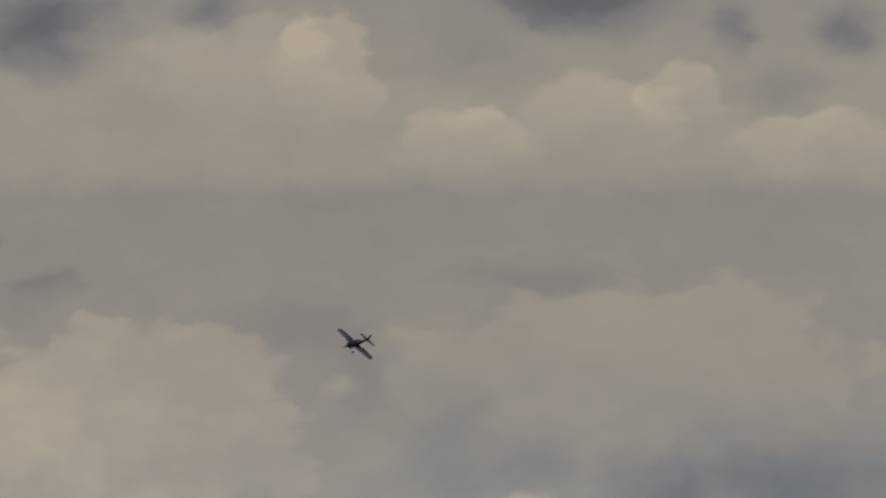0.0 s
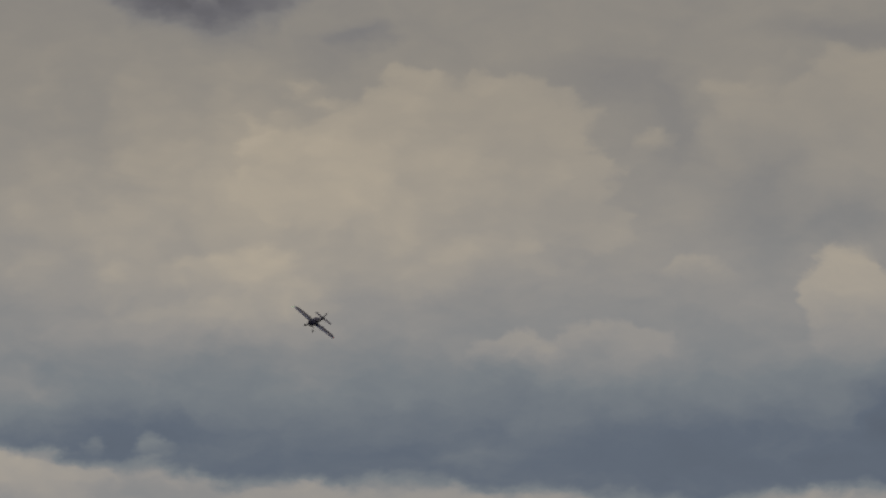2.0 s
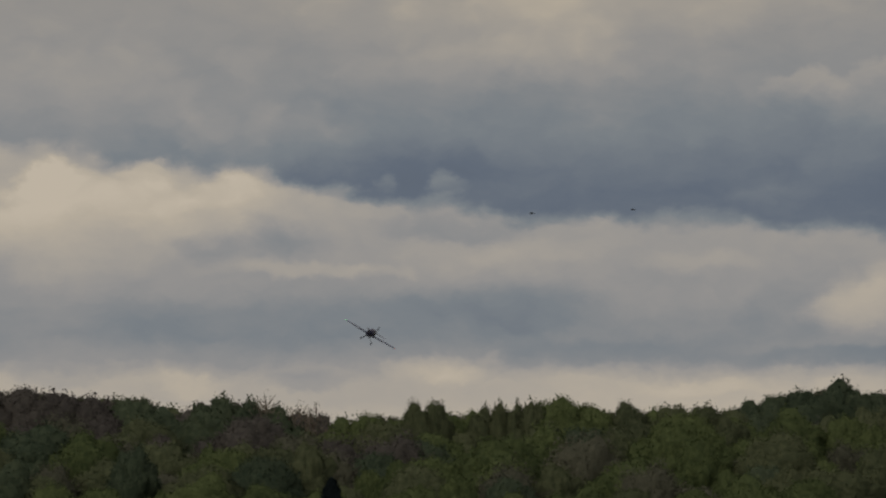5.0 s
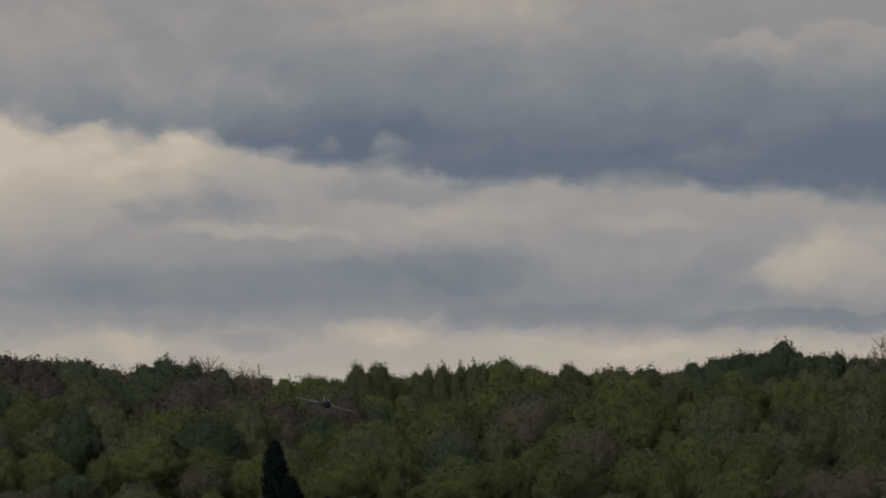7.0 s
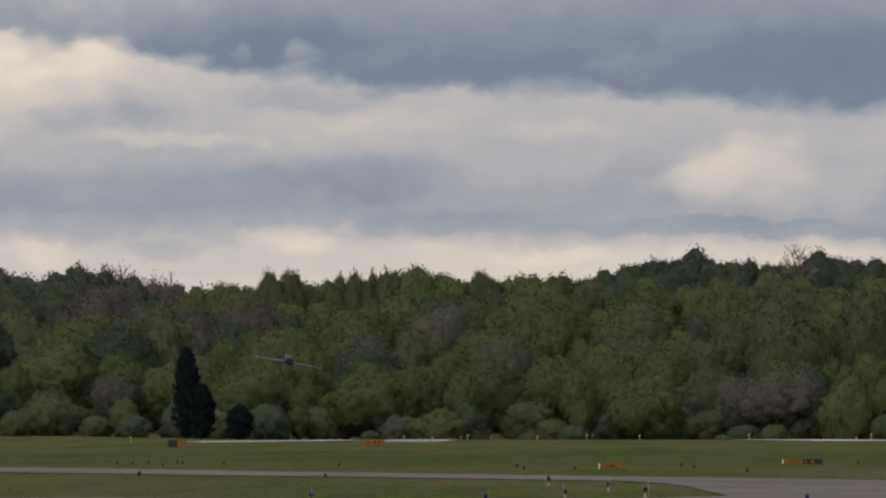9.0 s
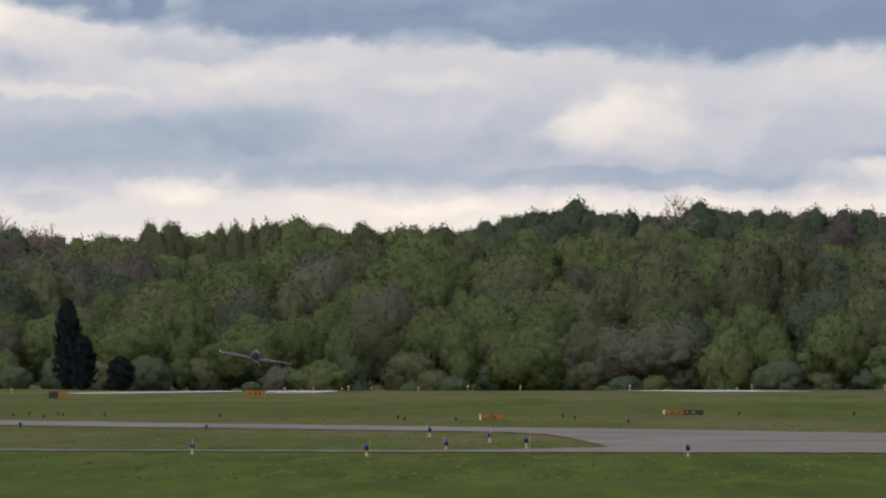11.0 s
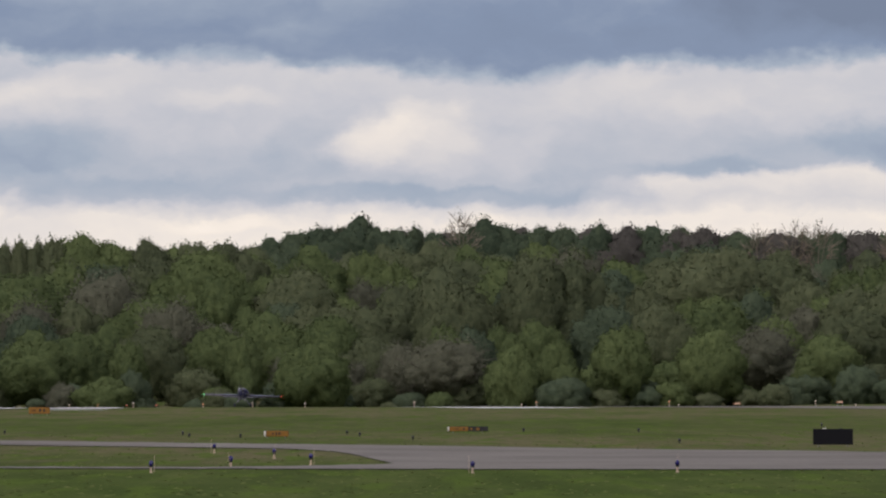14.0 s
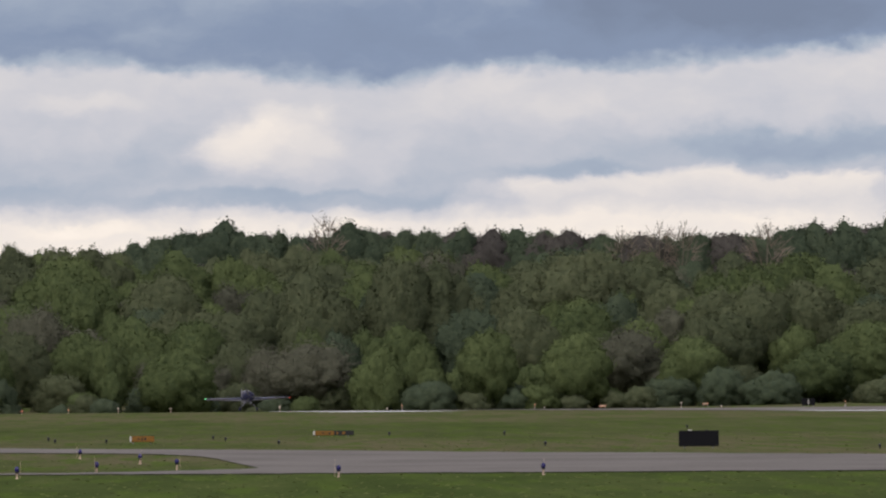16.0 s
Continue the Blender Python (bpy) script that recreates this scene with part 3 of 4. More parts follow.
def tree(kind, n, leaf, x, y, high, turn, girth=1.0, group="trees on the wooded hill", label=""):
    quads, centres, own, trunk, normals = SHAPES[kind][n % len(SHAPES[kind])]
    k = high / own
    root = new("tree")
    root.matrix_basis = pose(x, y, land(x, y), 0, 0, turn) @ Matrix.Diagonal((k * girth, k * girth, k, 1))
    new("trunk", trunk).parent = root
    crown = new("crown", crown_mesh(kind, n % len(SHAPES[kind]), leaf))
    crown.parent = root
    words = WORDS[leaf]
    return tagged(root, label or words[0], words[1], group)


def pick_leaf(rng, x, y):
    """Which leaf a tree bears: russet woods at one end of the hill, paler edge trees below."""
    r = rng.random()
    side = x / max(y, 1)
    if side < -0.036 and y > 1980:
        return "russet" if r < 0.55 else ("brown" if r < 0.8 else "olive")
    if y > 2230 and side > -0.005:
        return "deep" if r < 0.5 else ("russet" if r < 0.68 else ("olive" if r < 0.85 else "brown"))
    if y < 1830:
        return "green" if r < 0.62 else ("olive" if r < 0.82 else ("brown" if r < 0.90 else "deep"))
    return "green" if r < 0.42 else ("olive" if r < 0.74 else ("deep" if r < 0.90 else "brown"))


CREST = [(-17, 2.66), (-14.8, 2.66), (-13.2, 2.55), (-12.0, 2.38), (-11.3, 2.2), (-10.8, 2.42), (-9.9, 2.38), (-9.0, 2.15), (-8.3, 2.08), (-7.4, 2.10), (-6.0, 2.15),
         (-4.6, 2.36), (-3.8, 2.2), (-2.9, 2.05), (-1.7, 2.14), (-0.9, 2.36), (0.1, 2.62), (0.9, 2.48), (2.4, 2.58), (3.4, 2.52), (5.0, 2.56), (6.4, 2.50), (7.4, 2.42), (9.6, 2.44), (11, 2.62), (13, 2.74), (15, 2.8)]


aim = {k: [] for k in LEAF}


def mass(kind, leaf, px, py, high, turn, girth, n, fill):
    """Adds one tree's leaves to the joined filling."""
    quads, centres, own, trunk, normals = SHAPES[kind][n % len(SHAPES[kind])]
    k = high / own
    c, s = math.cos(radians(turn)), math.sin(radians(turn))
    tris, tilts = quads.reshape(-1, 3, 3), normals.reshape(-1, 3, 3)
    keep = np.concatenate([tris[:-SHELL_FACES:2], tris[-SHELL_FACES:]]).reshape(-1, 3)
    facing = np.concatenate([tilts[:-SHELL_FACES:2], tilts[-SHELL_FACES:]]).reshape(-1, 3)
    aim[leaf].append(np.stack([facing[:, 0] * c - facing[:, 1] * s, facing[:, 0] * s + facing[:, 1] * c, facing[:, 2]], axis=1))
    fill[leaf].append(np.stack([(keep[:, 0] * c - keep[:, 1] * s) * k * girth + px, (keep[:, 0] * s + keep[:, 1] * c) * k * girth + py,
                                keep[:, 2] * k + land(px, py)], axis=1))


def hillside():
    """Rows of trees up the hill: those in the open rows singly, the filling between them as one mass."""
    rng = random.Random(11)
    fill = {k: [] for k in LEAF}
    # depth of each belt, usual height, share of low bushes
    belts = ((1766, 8.0, 0.55), (1790, 11.0, 0.25), (1822, 13.5, 0.0), (1860, 15.5, 0.0), (1905, 16.5, 0.0), (1955, 17.0, 0.0),
             (2010, 16.5, 0.0), (2070, 16.0, 0.0), (2135, 15.0, 0.0), (2200, 14.0, 0.0), (2270, 13.0, 0.0))
    for row, (y, usual, low) in enumerate(belts):
        x = -0.082 * y + rng.uniform(0, 8)
        while x < 0.070 * y:
            leaf = pick_leaf(rng, x, y)
            kind = "sparse" if leaf in ("brown", "russet") and rng.random() < 0.7 else rng.choice(("broad", "broad", "oval"))
            if rng.random() < low:
                kind = "bush"
            high = usual * rng.uniform(0.72, 1.16) * (0.6 if kind == "bush" else 1.0)
            px, py, n, turn = x + rng.uniform(-2, 2), y + rng.uniform(-10, 10), rng.randrange(15), rng.uniform(0, 360)
            girth = rng.uniform(0.85, 1.20)
            if row < 9:
                tree(kind, n, leaf, px, py, high, turn, girth)
            else:
                mass(kind, leaf, px, py, high, turn, girth, n, fill)
            x += rng.uniform(7.5, 11.5) * (0.75 if kind == "oval" else 1.0)
    # the crest is closed by a last belt just under the ridge trees
    b = -17.0
    while b < 14.5:
        far = 2205.0 if b < -8.8 else (2165.0 if b < -1.5 else 2345.0)
        px = far * b / 199.55
        top = 3.1 + far * (along(CREST, b) + 0.12 - rng.uniform(0.0, 0.12)) / 199.55
        mass("broad", pick_leaf(rng, px, 2250 if b > -1.5 else far), px, far + rng.uniform(-8, 8), max(6.0, top - land(px, far)), rng.uniform(0, 360), 0.85, rng.randrange(12), fill)
        b += rng.uniform(0.22, 0.38)
    # undergrowth along the foot of the wood
    x = -150.0
    while x < 130.0:
        leaf = rng.choice(("deep", "olive", "deep"))
        mass("bush", leaf, x, 1757 + rng.uniform(-8, 16), rng.uniform(2.0, 7.0), rng.uniform(0, 360), rng.uniform(0.8, 1.4), rng.randrange(12), fill)
        x += rng.uniform(3.0, 9.0)
    for leaf, lots in fill.items():
        if lots:
            ob = new("woods", faces_mesh("woods", np.concatenate(lots), 3, [LEAF[leaf]], np.concatenate(aim[leaf])))
            tagged(ob, "mass of " + {"green": "fresh green", "olive": "olive green", "deep": "dark green", "brown": "brownish budding", "russet": "russet budding",
                                     "conifer": "dark"}[leaf] + " treetops filling the wooded hill", "woods", kind="stuff")


hillside()


def standing_out():
    """Single trees that stand out before the mass: bearing, tip, depth, width."""
    for kind, leaf, b, t, far, wide in (("broad", "olive", 1.9, 2.02, 1846, 16), ("broad", "olive", 3.35, 2.22, 1850, 15), ("oval", "olive", 4.1, 2.18, 1852, 13),
                                        ("sparse", "brown", 1.75, 0.80, 1772, 17), ("sparse", "brown", 7.4, 1.00, 1784, 15), ("sparse", "brown", -3.0, 1.45, 1835, 13),
                                        ("sparse", "brown", -5.6, 1.5, 1838, 14), ("broad", "green", -0.55, 0.62, 1760, 13), ("oval", "green", 4.95, 0.92, 1762, 10),
                                        ("broad", "green", 6.5, 0.85, 1764, 12), ("broad", "green", 10.8, 0.60, 1760, 13), ("broad", "green", 8.6, 0.72, 1766, 12),
                                        ("bush", "green", -4.2, 0.0, 1757, 11), ("broad", "green", -5.5, 0.86, 1768, 15), ("broad", "olive", 9.6, 1.7, 1842, 17),
                                        ("broad", "green", -7.6, 0.80, 1768, 14), ("bush", "green", 3.0, 0.62, 1764, 10), ("broad", "deep", 2.3, 0.9, 1790, 9)):
        x = far * b / 199.55
        tall = 3.1 + far * t / 199.55 - land(x, far)
        own, span = SHAPES[kind][int(abs(b) * 10) % len(SHAPES[kind])][2], {"broad": 14, "oval": 9, "sparse": 12, "bush": 10.5}[kind]
        tree(kind, int(abs(b) * 10), leaf, x, far, tall, b * 55, (wide / span) / (tall / own), "trees before the woods")


standing_out()


def skyline(kind, leaf, bearing, top, high, girth=1.0, far=2330.0):
    """A tree on the ridge by bearing and the height that its tip reaches; one unit is 0.287 degrees."""
    x = far * bearing / 199.55
    tip = 3.1 + far * (top + 0.09) / 199.55
    z = land(x, far)
    tall = max(7.0, tip - z)
    return tree(kind, int(abs(bearing) * 10), leaf, x, far, tall, bearing * 77, 1.3 * girth * high / tall, "trees along the ridge")


def ridge():
    # woods at the left end
    for b, t in ((-16.4, 2.60), (-15.6, 2.72), (-14.9, 2.64), (-14.2, 2.62), (-13.5, 2.58), (-12.9, 2.50), (-12.2, 2.42), (-11.5, 2.30)):
        skyline("broad", "russet" if b < -12.4 else "deep", b, t, 14, 1.0, 2180)
    for b, t, w in ((-10.8, 2.50, 1.1), (-10.2, 2.44, 0.9), (-9.6, 2.32, 0.8)):
        skyline("broad", "deep", b, t, 14, w, 2180)
    for b, t in ((-9.9, 2.52), (-9.3, 2.34), (-9.0, 2.28)):
        skyline("bare", "brown", b, t, 13, 0.7, 2180)
    for b, t in ((-8.5, 2.12), (-8.0, 2.14), (-7.5, 2.08), (-6.5, 2.14), (-6.2, 2.10), (-5.8, 2.12)):
        skyline("broad", "green", b, t, 13, 0.8, 2140)
    # tall slender trees of the nearer crest
    for b, t, w in ((-7.15, 2.40, 0.7), (-6.85, 2.38, 0.6), (-6.05, 2.32, 0.75), (-5.72, 2.40, 0.5), (-5.42, 2.38, 0.65), (-5.10, 2.42, 0.75)):
        skyline("broad", "olive", b, t, 13, w * 0.75, 2130)
    for b, t, w in ((-4.6, 2.45, 0.95), (-4.0, 2.28, 0.8), (-3.4, 2.36, 0.65), (-2.95, 2.05, 0.7), (-2.65, 2.30, 0.7), (-2.15, 2.33, 0.75), (-1.7, 2.12, 0.7)):
        skyline("broad", "green" if b < -3.8 else "olive", b, t, 13, w, 2130)
    # the summit and the far ridge
    for b, t, w in ((-1.35, 2.38, 0.7), (-0.85, 2.46, 0.7), (-0.35, 2.58, 0.75), (0.10, 2.79, 1.05), (0.65, 2.60, 0.8), (1.05, 2.50, 0.7)):
        skyline("broad", "deep", b, t, 14, w)
    for b, t, w in ((1.28, 2.60, 0.4), (1.7, 2.48, 0.7), (2.42, 2.75, 0.85), (2.95, 2.56, 0.8), (3.4, 2.56, 0.7), (3.9, 2.58, 0.7), (4.35, 2.64, 0.8)):
        skyline("broad" if w > 0.5 else "oval", "deep", b, t, 14, w)
    for b, t, w in ((4.9, 2.60, 0.9), (5.5, 2.60, 0.9), (6.0, 2.52, 0.8), (6.45, 2.54, 0.7), (7.0, 2.44, 0.8), (7.7, 2.46, 0.9), (8.6, 2.46, 0.8), (9.2, 2.46, 0.8)):
        skyline("broad", "deep" if int(b * 2) % 3 else "russet", b, t, 14, w)
    for b, t, w in ((10.4, 2.55, 0.8), (10.95, 2.68, 0.9), (11.5, 2.70, 0.9), (12.0, 2.76, 1.0), (12.7, 2.78, 1.0), (13.4, 2.8, 1.0)):
        skyline("broad", "deep", b, t, 14, w)
    for b, t, w in ((2.10, 2.86, 0.7), (7.35, 2.56, 0.6), (8.0, 2.62, 0.6), (8.4, 2.62, 0.6), (9.9, 2.68, 0.8)):
        skyline("bare", "brown", b, t, 15, w, 2310)


ridge()


def dark_conifer(x, y, high, wide, seed):
    root = tagged(new("conifer_tree"), "tall narrow dark cypress-like conifer before the woods", "tree", "conifers")
    root.location = (x, y, land(x, y))
    bm = rod(bmesh.new(), (0, 0, -0.5), (0, 0, high * 0.9), 0.2, 0.04, 7)
    part("trunk", bm, BARK, root)
    new("crown", faces_mesh("crown", conifer_points(seed, high, wide, 2600, 0.6), 4, [LEAF["conifer"]])).parent = root


dark_conifer(-76.0, 1745, 14.0, 5.0, 3)
dark_conifer(-73.7, 1742, 8.4, 5.0, 4)
dark_conifer(-67.6, 1740, 5.2, 4.6, 5)

# ---------------------------------------------------------------- airfield furniture
WHITE = paint("weathered_white_paint", (0.72, 0.70, 0.66), 0.6)
YELLOW = paint("dark_sign_yellow", (0.29, 0.130, 0.012), 0.5, 0.0, 0.3)
BLACK = paint("sign_black", (0.014, 0.014, 0.017), 0.45)
BACKPLATE = paint("dark_sign_back", (0.008, 0.008, 0.011), 0.6, 0.0, 0.2, 0.15)
METAL = paint("dull_grey_metal", (0.30, 0.30, 0.31), 0.5, 0.6)
STEM = paint("pale_stem_paint", (0.62, 0.46, 0.36), 0.6)
COLLAR = paint("dark_collar", (0.03, 0.028, 0.032), 0.6)
BLUE_LENS = glowing("blue_lamp_glass", (0.018, 0.014, 0.11), 0.06)
DARK_LENS = glowing("dark_blue_lamp_glass", (0.012, 0.010, 0.022), 0.03)
AMBER_LENS = glowing("amber_lamp_glass", (0.70, 0.34, 0.18), 0.1)
CLEAR_LENS = glowing("clear_lamp_glass", (0.60, 0.50, 0.40), 0.1)
RED_LENS = glowing("red_lamp_glass", (0.65, 0.20, 0.12), 0.25)
ORANGE = paint("orange_paint", (0.75, 0.34, 0.20), 0.6)


def dome(bm, x, y, z, r, high):
    bmesh.ops.create_uvsphere(bm, u_segments=12, v_segments=8, radius=1.0,
                              matrix=Matrix.Translation((x, y, z)) @ Matrix.Diagonal((r, r, high, 1)))
    return bm


def taxiway_light(tall):
    root = tagged(new("taxiway_light"), "blue taxiway edge light on a short pale stem in the grass", "light", "taxiway edge lights")
    part("base_plate", rod(bmesh.new(), (0, 0, -0.02), (0, 0, 0.03), 0.06, 0.05, 12), STEM if tall else COLLAR, root)
    part("stem", rod(bmesh.new(), (0, 0, 0.03), (0, 0, 0.17), 0.026, 0.03, 8), STEM if tall else COLLAR, root)
    part("collar", rod(bmesh.new(), (0, 0, 0.17), (0, 0, 0.22), 0.05, 0.075, 10), COLLAR, root)
    smooth(part("lens", dome(bmesh.new(), 0, 0, 0.29, 0.076, 0.09), BLUE_LENS if tall else DARK_LENS, root, "dark blue glass lens"))
    if tall:
        part("marker_rod", rod(bmesh.new(), (0.10, 0.05, 0.0), (0.11, 0.05, 0.55), 0.006, 0.004, 5), STEM, root, "thin pale marker rod")
    return root


def lay_taxi_lights():
    near = taxiway_light(True)
    first = (-6.0, 352)
    near.location = (*first, land(*first))
    for x, y in ((-3.7, 371), (-2.5, 408), (-1.1, 382), (4.0, 349), (10.4, 351), (-5.0, 437), (-11.7, 360)):
        copy_thing(near, pose(x, y, land(x, y), 0, 0, x * 40))
    far = taxiway_light(False)
    far.location = (-23.6, 494, land(-23.6, 494) - 0.12)
    for x, y in ((-15.0, 480), (-7.4, 542), (3.2, 518), (14.7, 493), (15.3, 584), (9.4, 588), (0.2, 565), (27.2, 641), (27.2, 457),
                 (-4.9, 538), (0.8, 549), (-8.0, 562), (-23.4, 581), (-17.2, 573), (-25.8, 587), (-26.6, 599), (-27.9, 594), (-28.2, 583), (-29.0, 583), (-26.1, 571)):
        copy_thing(far, pose(x, y, land(x, y) - 0.08, 0, 0, x * 40) @ Matrix.Scale(0.78, 4))


lay_taxi_lights()


def runway_light(lens, words):
    root = tagged(new("runway_light"), words, "light", "runway edge lights")
    part("base_plate", rod(bmesh.new(), (0, 0, -0.02), (0, 0, 0.04), 0.14, 0.13, 12), METAL, root)
    part("stem", rod(bmesh.new(), (0, 0, 0.04), (0, 0, 0.30), 0.035, 0.035, 8), STEM, root)
    part("collar", rod(bmesh.new(), (0, 0, 0.30), (0, 0, 0.36), 0.045, 0.065, 10), COLLAR, root)
    smooth(part("lens", dome(bmesh.new(), 0, 0, 0.43, 0.075, 0.09), lens, root))
    return root


def lay_runway_lights():
    amber = runway_light(AMBER_LENS, "small amber runway edge light on a pale stem")
    clear = runway_light(CLEAR_LENS, "small clear runway edge light on a pale stem")
    red = runway_light(RED_LENS, "small red runway light on a pale stem")

    def lay(model, spots):
        for i, (x, tip) in enumerate(spots):
            y = 1062 if tip > 0.0 else 1020
            m = pose(x, y, tip - 0.42 if y > 1050 else land(x, y) - 0.05, 0, 0, 30 * i)
            if i == 0:
                model.matrix_basis = m
            else:
                copy_thing(model, m)

    lay(amber, ((-13.2, 0.15), (-49.5, -0.21), (-23.1, 0.06), (18.2, 0.32), (30.7, 0.32), (60.0, 0.39)))
    lay(clear, ((-3.6, 0.23), (-25.8, 0.11), (-19.0, -0.07), (-8.2, -0.05), (6.7, 0.30), (16.8, 0.06), (31.6, 0.04), (44.5, 0.36), (48.3, 0.01)))
    lay(red, ((-17.6, 0.08), (-20.4, 0.05)))


lay_runway_lights()


def taxi_sign(x, y, wide, high, panels, words, turn=0.0, gap=0.08):
    """A low guidance sign; panels: (share of the width, face material, bars as (place, width, height), bar material)."""
    root = tagged(new("guidance_sign"), words, "sign", "taxiway signs")
    root.matrix_basis = pose(x, y, land(x, y), 0, 0, turn)
    part("cabinet", box(bmesh.new(), 0, 0.06, gap + high / 2, wide, 0.16, high, 0.012), BACKPLATE, root)
    at = -wide / 2
    for share, face, bars, ink in panels:
        w = share * wide
        part("face_panel", box(bmesh.new(), at + w / 2, -0.034, gap + high / 2, w - 0.02, 0.02, high - 0.03, 0.004), face, root)
        for bx, bw, bh in bars:
            part("marking", box(bmesh.new(), at + w * bx, -0.050, gap + high / 2, bw, 0.006, bh), ink, root)
        at += w
    for sx in (-0.36, 0.36):
        part("leg", rod(bmesh.new(), (sx * wide, 0.06, -0.05), (sx * wide, 0.06, gap), 0.03, 0.03, 8), METAL, root)
    return root


taxi_sign(-3.19, 536, 1.18, 0.29, [(0.09, WHITE, (), BLACK), (0.91, YELLOW, ((0.30, 0.10, 0.07), (0.46, 0.07, 0.14), (0.60, 0.10, 0.12)), BLACK)],
          "dark orange-yellow guidance sign low in the grass")
taxi_sign(6.42, 582, 2.10, 0.25, [(0.05, WHITE, (), BLACK), (0.47, YELLOW, ((0.4, 0.20, 0.04), (0.75, 0.10, 0.10)), BLACK),
                                  (0.48, BLACK, ((0.15, 0.10, 0.10), (0.48, 0.16, 0.12)), YELLOW)],
          "long yellow and black guidance sign low in the grass")
board = taxi_sign(20.42, 470, 1.67, 0.66, [(1.0, BACKPLATE, (), BLACK)], "large dark blank back of an airfield sign beside the taxiway")
for bx, bw, ink in ((-0.36, 0.16, WHITE), (0.34, 0.10, BLACK)):
    part("clip", box(bmesh.new(), bx, 0.06, 0.76, bw, 0.08, 0.04, 0.008), ink, board)
taxi_sign(-22.83, 847, 1.57, 0.50, [(1.0, YELLOW, ((0.22, 0.22, 0.05), (0.30, 0.06, 0.16), (0.55, 0.14, 0.22), (0.74, 0.12, 0.22)), BLACK)],
          "yellow direction sign with black markings near the runway")
taxi_sign(-36.97, 832, 1.33, 0.50, [(0.52, BLACK, (), YELLOW), (0.48, YELLOW, ((0.5, 0.24, 0.05),), BLACK)],
          "half black half yellow sign near the runway")


def distance_board():
    """Runway distance board: white figure on black."""
    x, y = 56.5, 1062.0
    z = -0.02
    root = tagged(new("distance_sign"), "black runway distance board with a white figure 1", "sign")
    root.location = (x, y, z)
    part("board", box(bmesh.new(), 0, 0, 0.40, 1.27, 0.12, 0.68, 0.02), BACKPLATE, root)
    curve = bpy.data.curves.new("figure", "FONT")
    curve.body, curve.size, curve.align_x, curve.align_y, curve.extrude = "1", 0.72, "CENTER", "CENTER", 0.004
    curve.materials.append(WHITE)
    figure = new("figure", curve)
    figure.parent = root
    figure.matrix_basis = pose(0, -0.068, 0.40, 90, 0, 0)
    for sx in (-0.45, 0.45):
        part("leg", rod(bmesh.new(), (sx, 0, -0.3), (sx, 0, 0.1), 0.04, 0.04, 8), METAL, root)


distance_board()


def approach_unit(x, z, wide):
    root = tagged(new("light_unit"), "low pale orange approach light unit beside the runway", "light", "approach light units")
    root.location = (x, 1062, z)
    part("housing", box(bmesh.new(), 0, 0, 0.13, wide, 0.4, 0.16, 0.03), ORANGE, root)
    part("lens_band", box(bmesh.new(), 0, -0.205, 0.14, wide * 0.8, 0.02, 0.07), CLEAR_LENS, root)
    for sx in (-0.4, 0.4):
        part("leg", rod(bmesh.new(), (sx * wide, 0, -0.5), (sx * wide, 0, 0.06), 0.03, 0.03, 6), METAL, root)


approach_unit(37.1, 0.02, 0.6)
approach_unit(46.8, 0.16, 0.55)


def grass_blades():
    """Standing grass on the nearer field, thicker in tufts."""
    rng = np.random.default_rng(8)
    n = 3000
    y = 285 + 330 * rng.random(n) ** 1.5
    x = (rng.random(n) - 0.5) * 0.155 * y
    keep = np.ones(n, bool)
    for i in range(n):
        far, near = along(FAR_EDGE, x[i]), along(NEAR_EDGE, x[i])
        if near - 1 < y[i] < far + 1:
            keep[i] = x[i] < 1.6 and along(ISLAND_NEAR, x[i]) + 1 < y[i] < along(ISLAND_FAR, x[i]) - 1
    x, y = x[keep], y[keep]
    n = len(x)
    clump = 0.5 + 0.5 * np.sin(x * 1.3 + 3 * np.sin(y * 0.07)) * np.sin(y * 0.11 + x * 0.4)
    high = (0.015 + 0.022 * rng.random(n)) * (0.7 + 0.8 * clump)
    wide = 0.05 + 0.09 * rng.random(n)
    lean = rng.normal(scale=0.05, size=(n, 2))
    a = np.stack([x - wide, y, np.full(n, -0.01)], axis=1)
    b = np.stack([x + wide, y, np.full(n, -0.01)], axis=1)
    c = np.stack([x + lean[:, 0], y + lean[:, 1], high], axis=1)
    ob = new("grass", faces_mesh("grass", np.stack([a, b, c], axis=1).reshape(-1, 3), 3, [BLADES]))
    tagged(ob, "short standing grass tufts on the airfield", "grass", kind="stuff")


BLADES = foliage("grass_blades", (0.105, 0.134, 0.046), (0.130, 0.158, 0.056), (0.155, 0.178, 0.068))
grass_blades()

# ---------------------------------------------------------------- the aeroplane
NAVY = paint("navy_blue_gloss", (0.009, 0.010, 0.036), 0.4, 0.0, 0.15, 0.22)
SILVER = paint("pale_lilac_silver", (0.26, 0.255, 0.31), 0.4, 0.0, 0.15)
RUBBER = paint("black_rubber", (0.02, 0.02, 0.02), 0.8)
PROP = paint("dark_propeller", (0.03, 0.03, 0.03), 0.4)
GREEN_GLOW = glowing("green_navigation_light", (0.20, 1.0, 0.32), 1.6)
RED_GLOW = glowing("red_navigation_light", (1.0, 0.10, 0.05), 0.6)


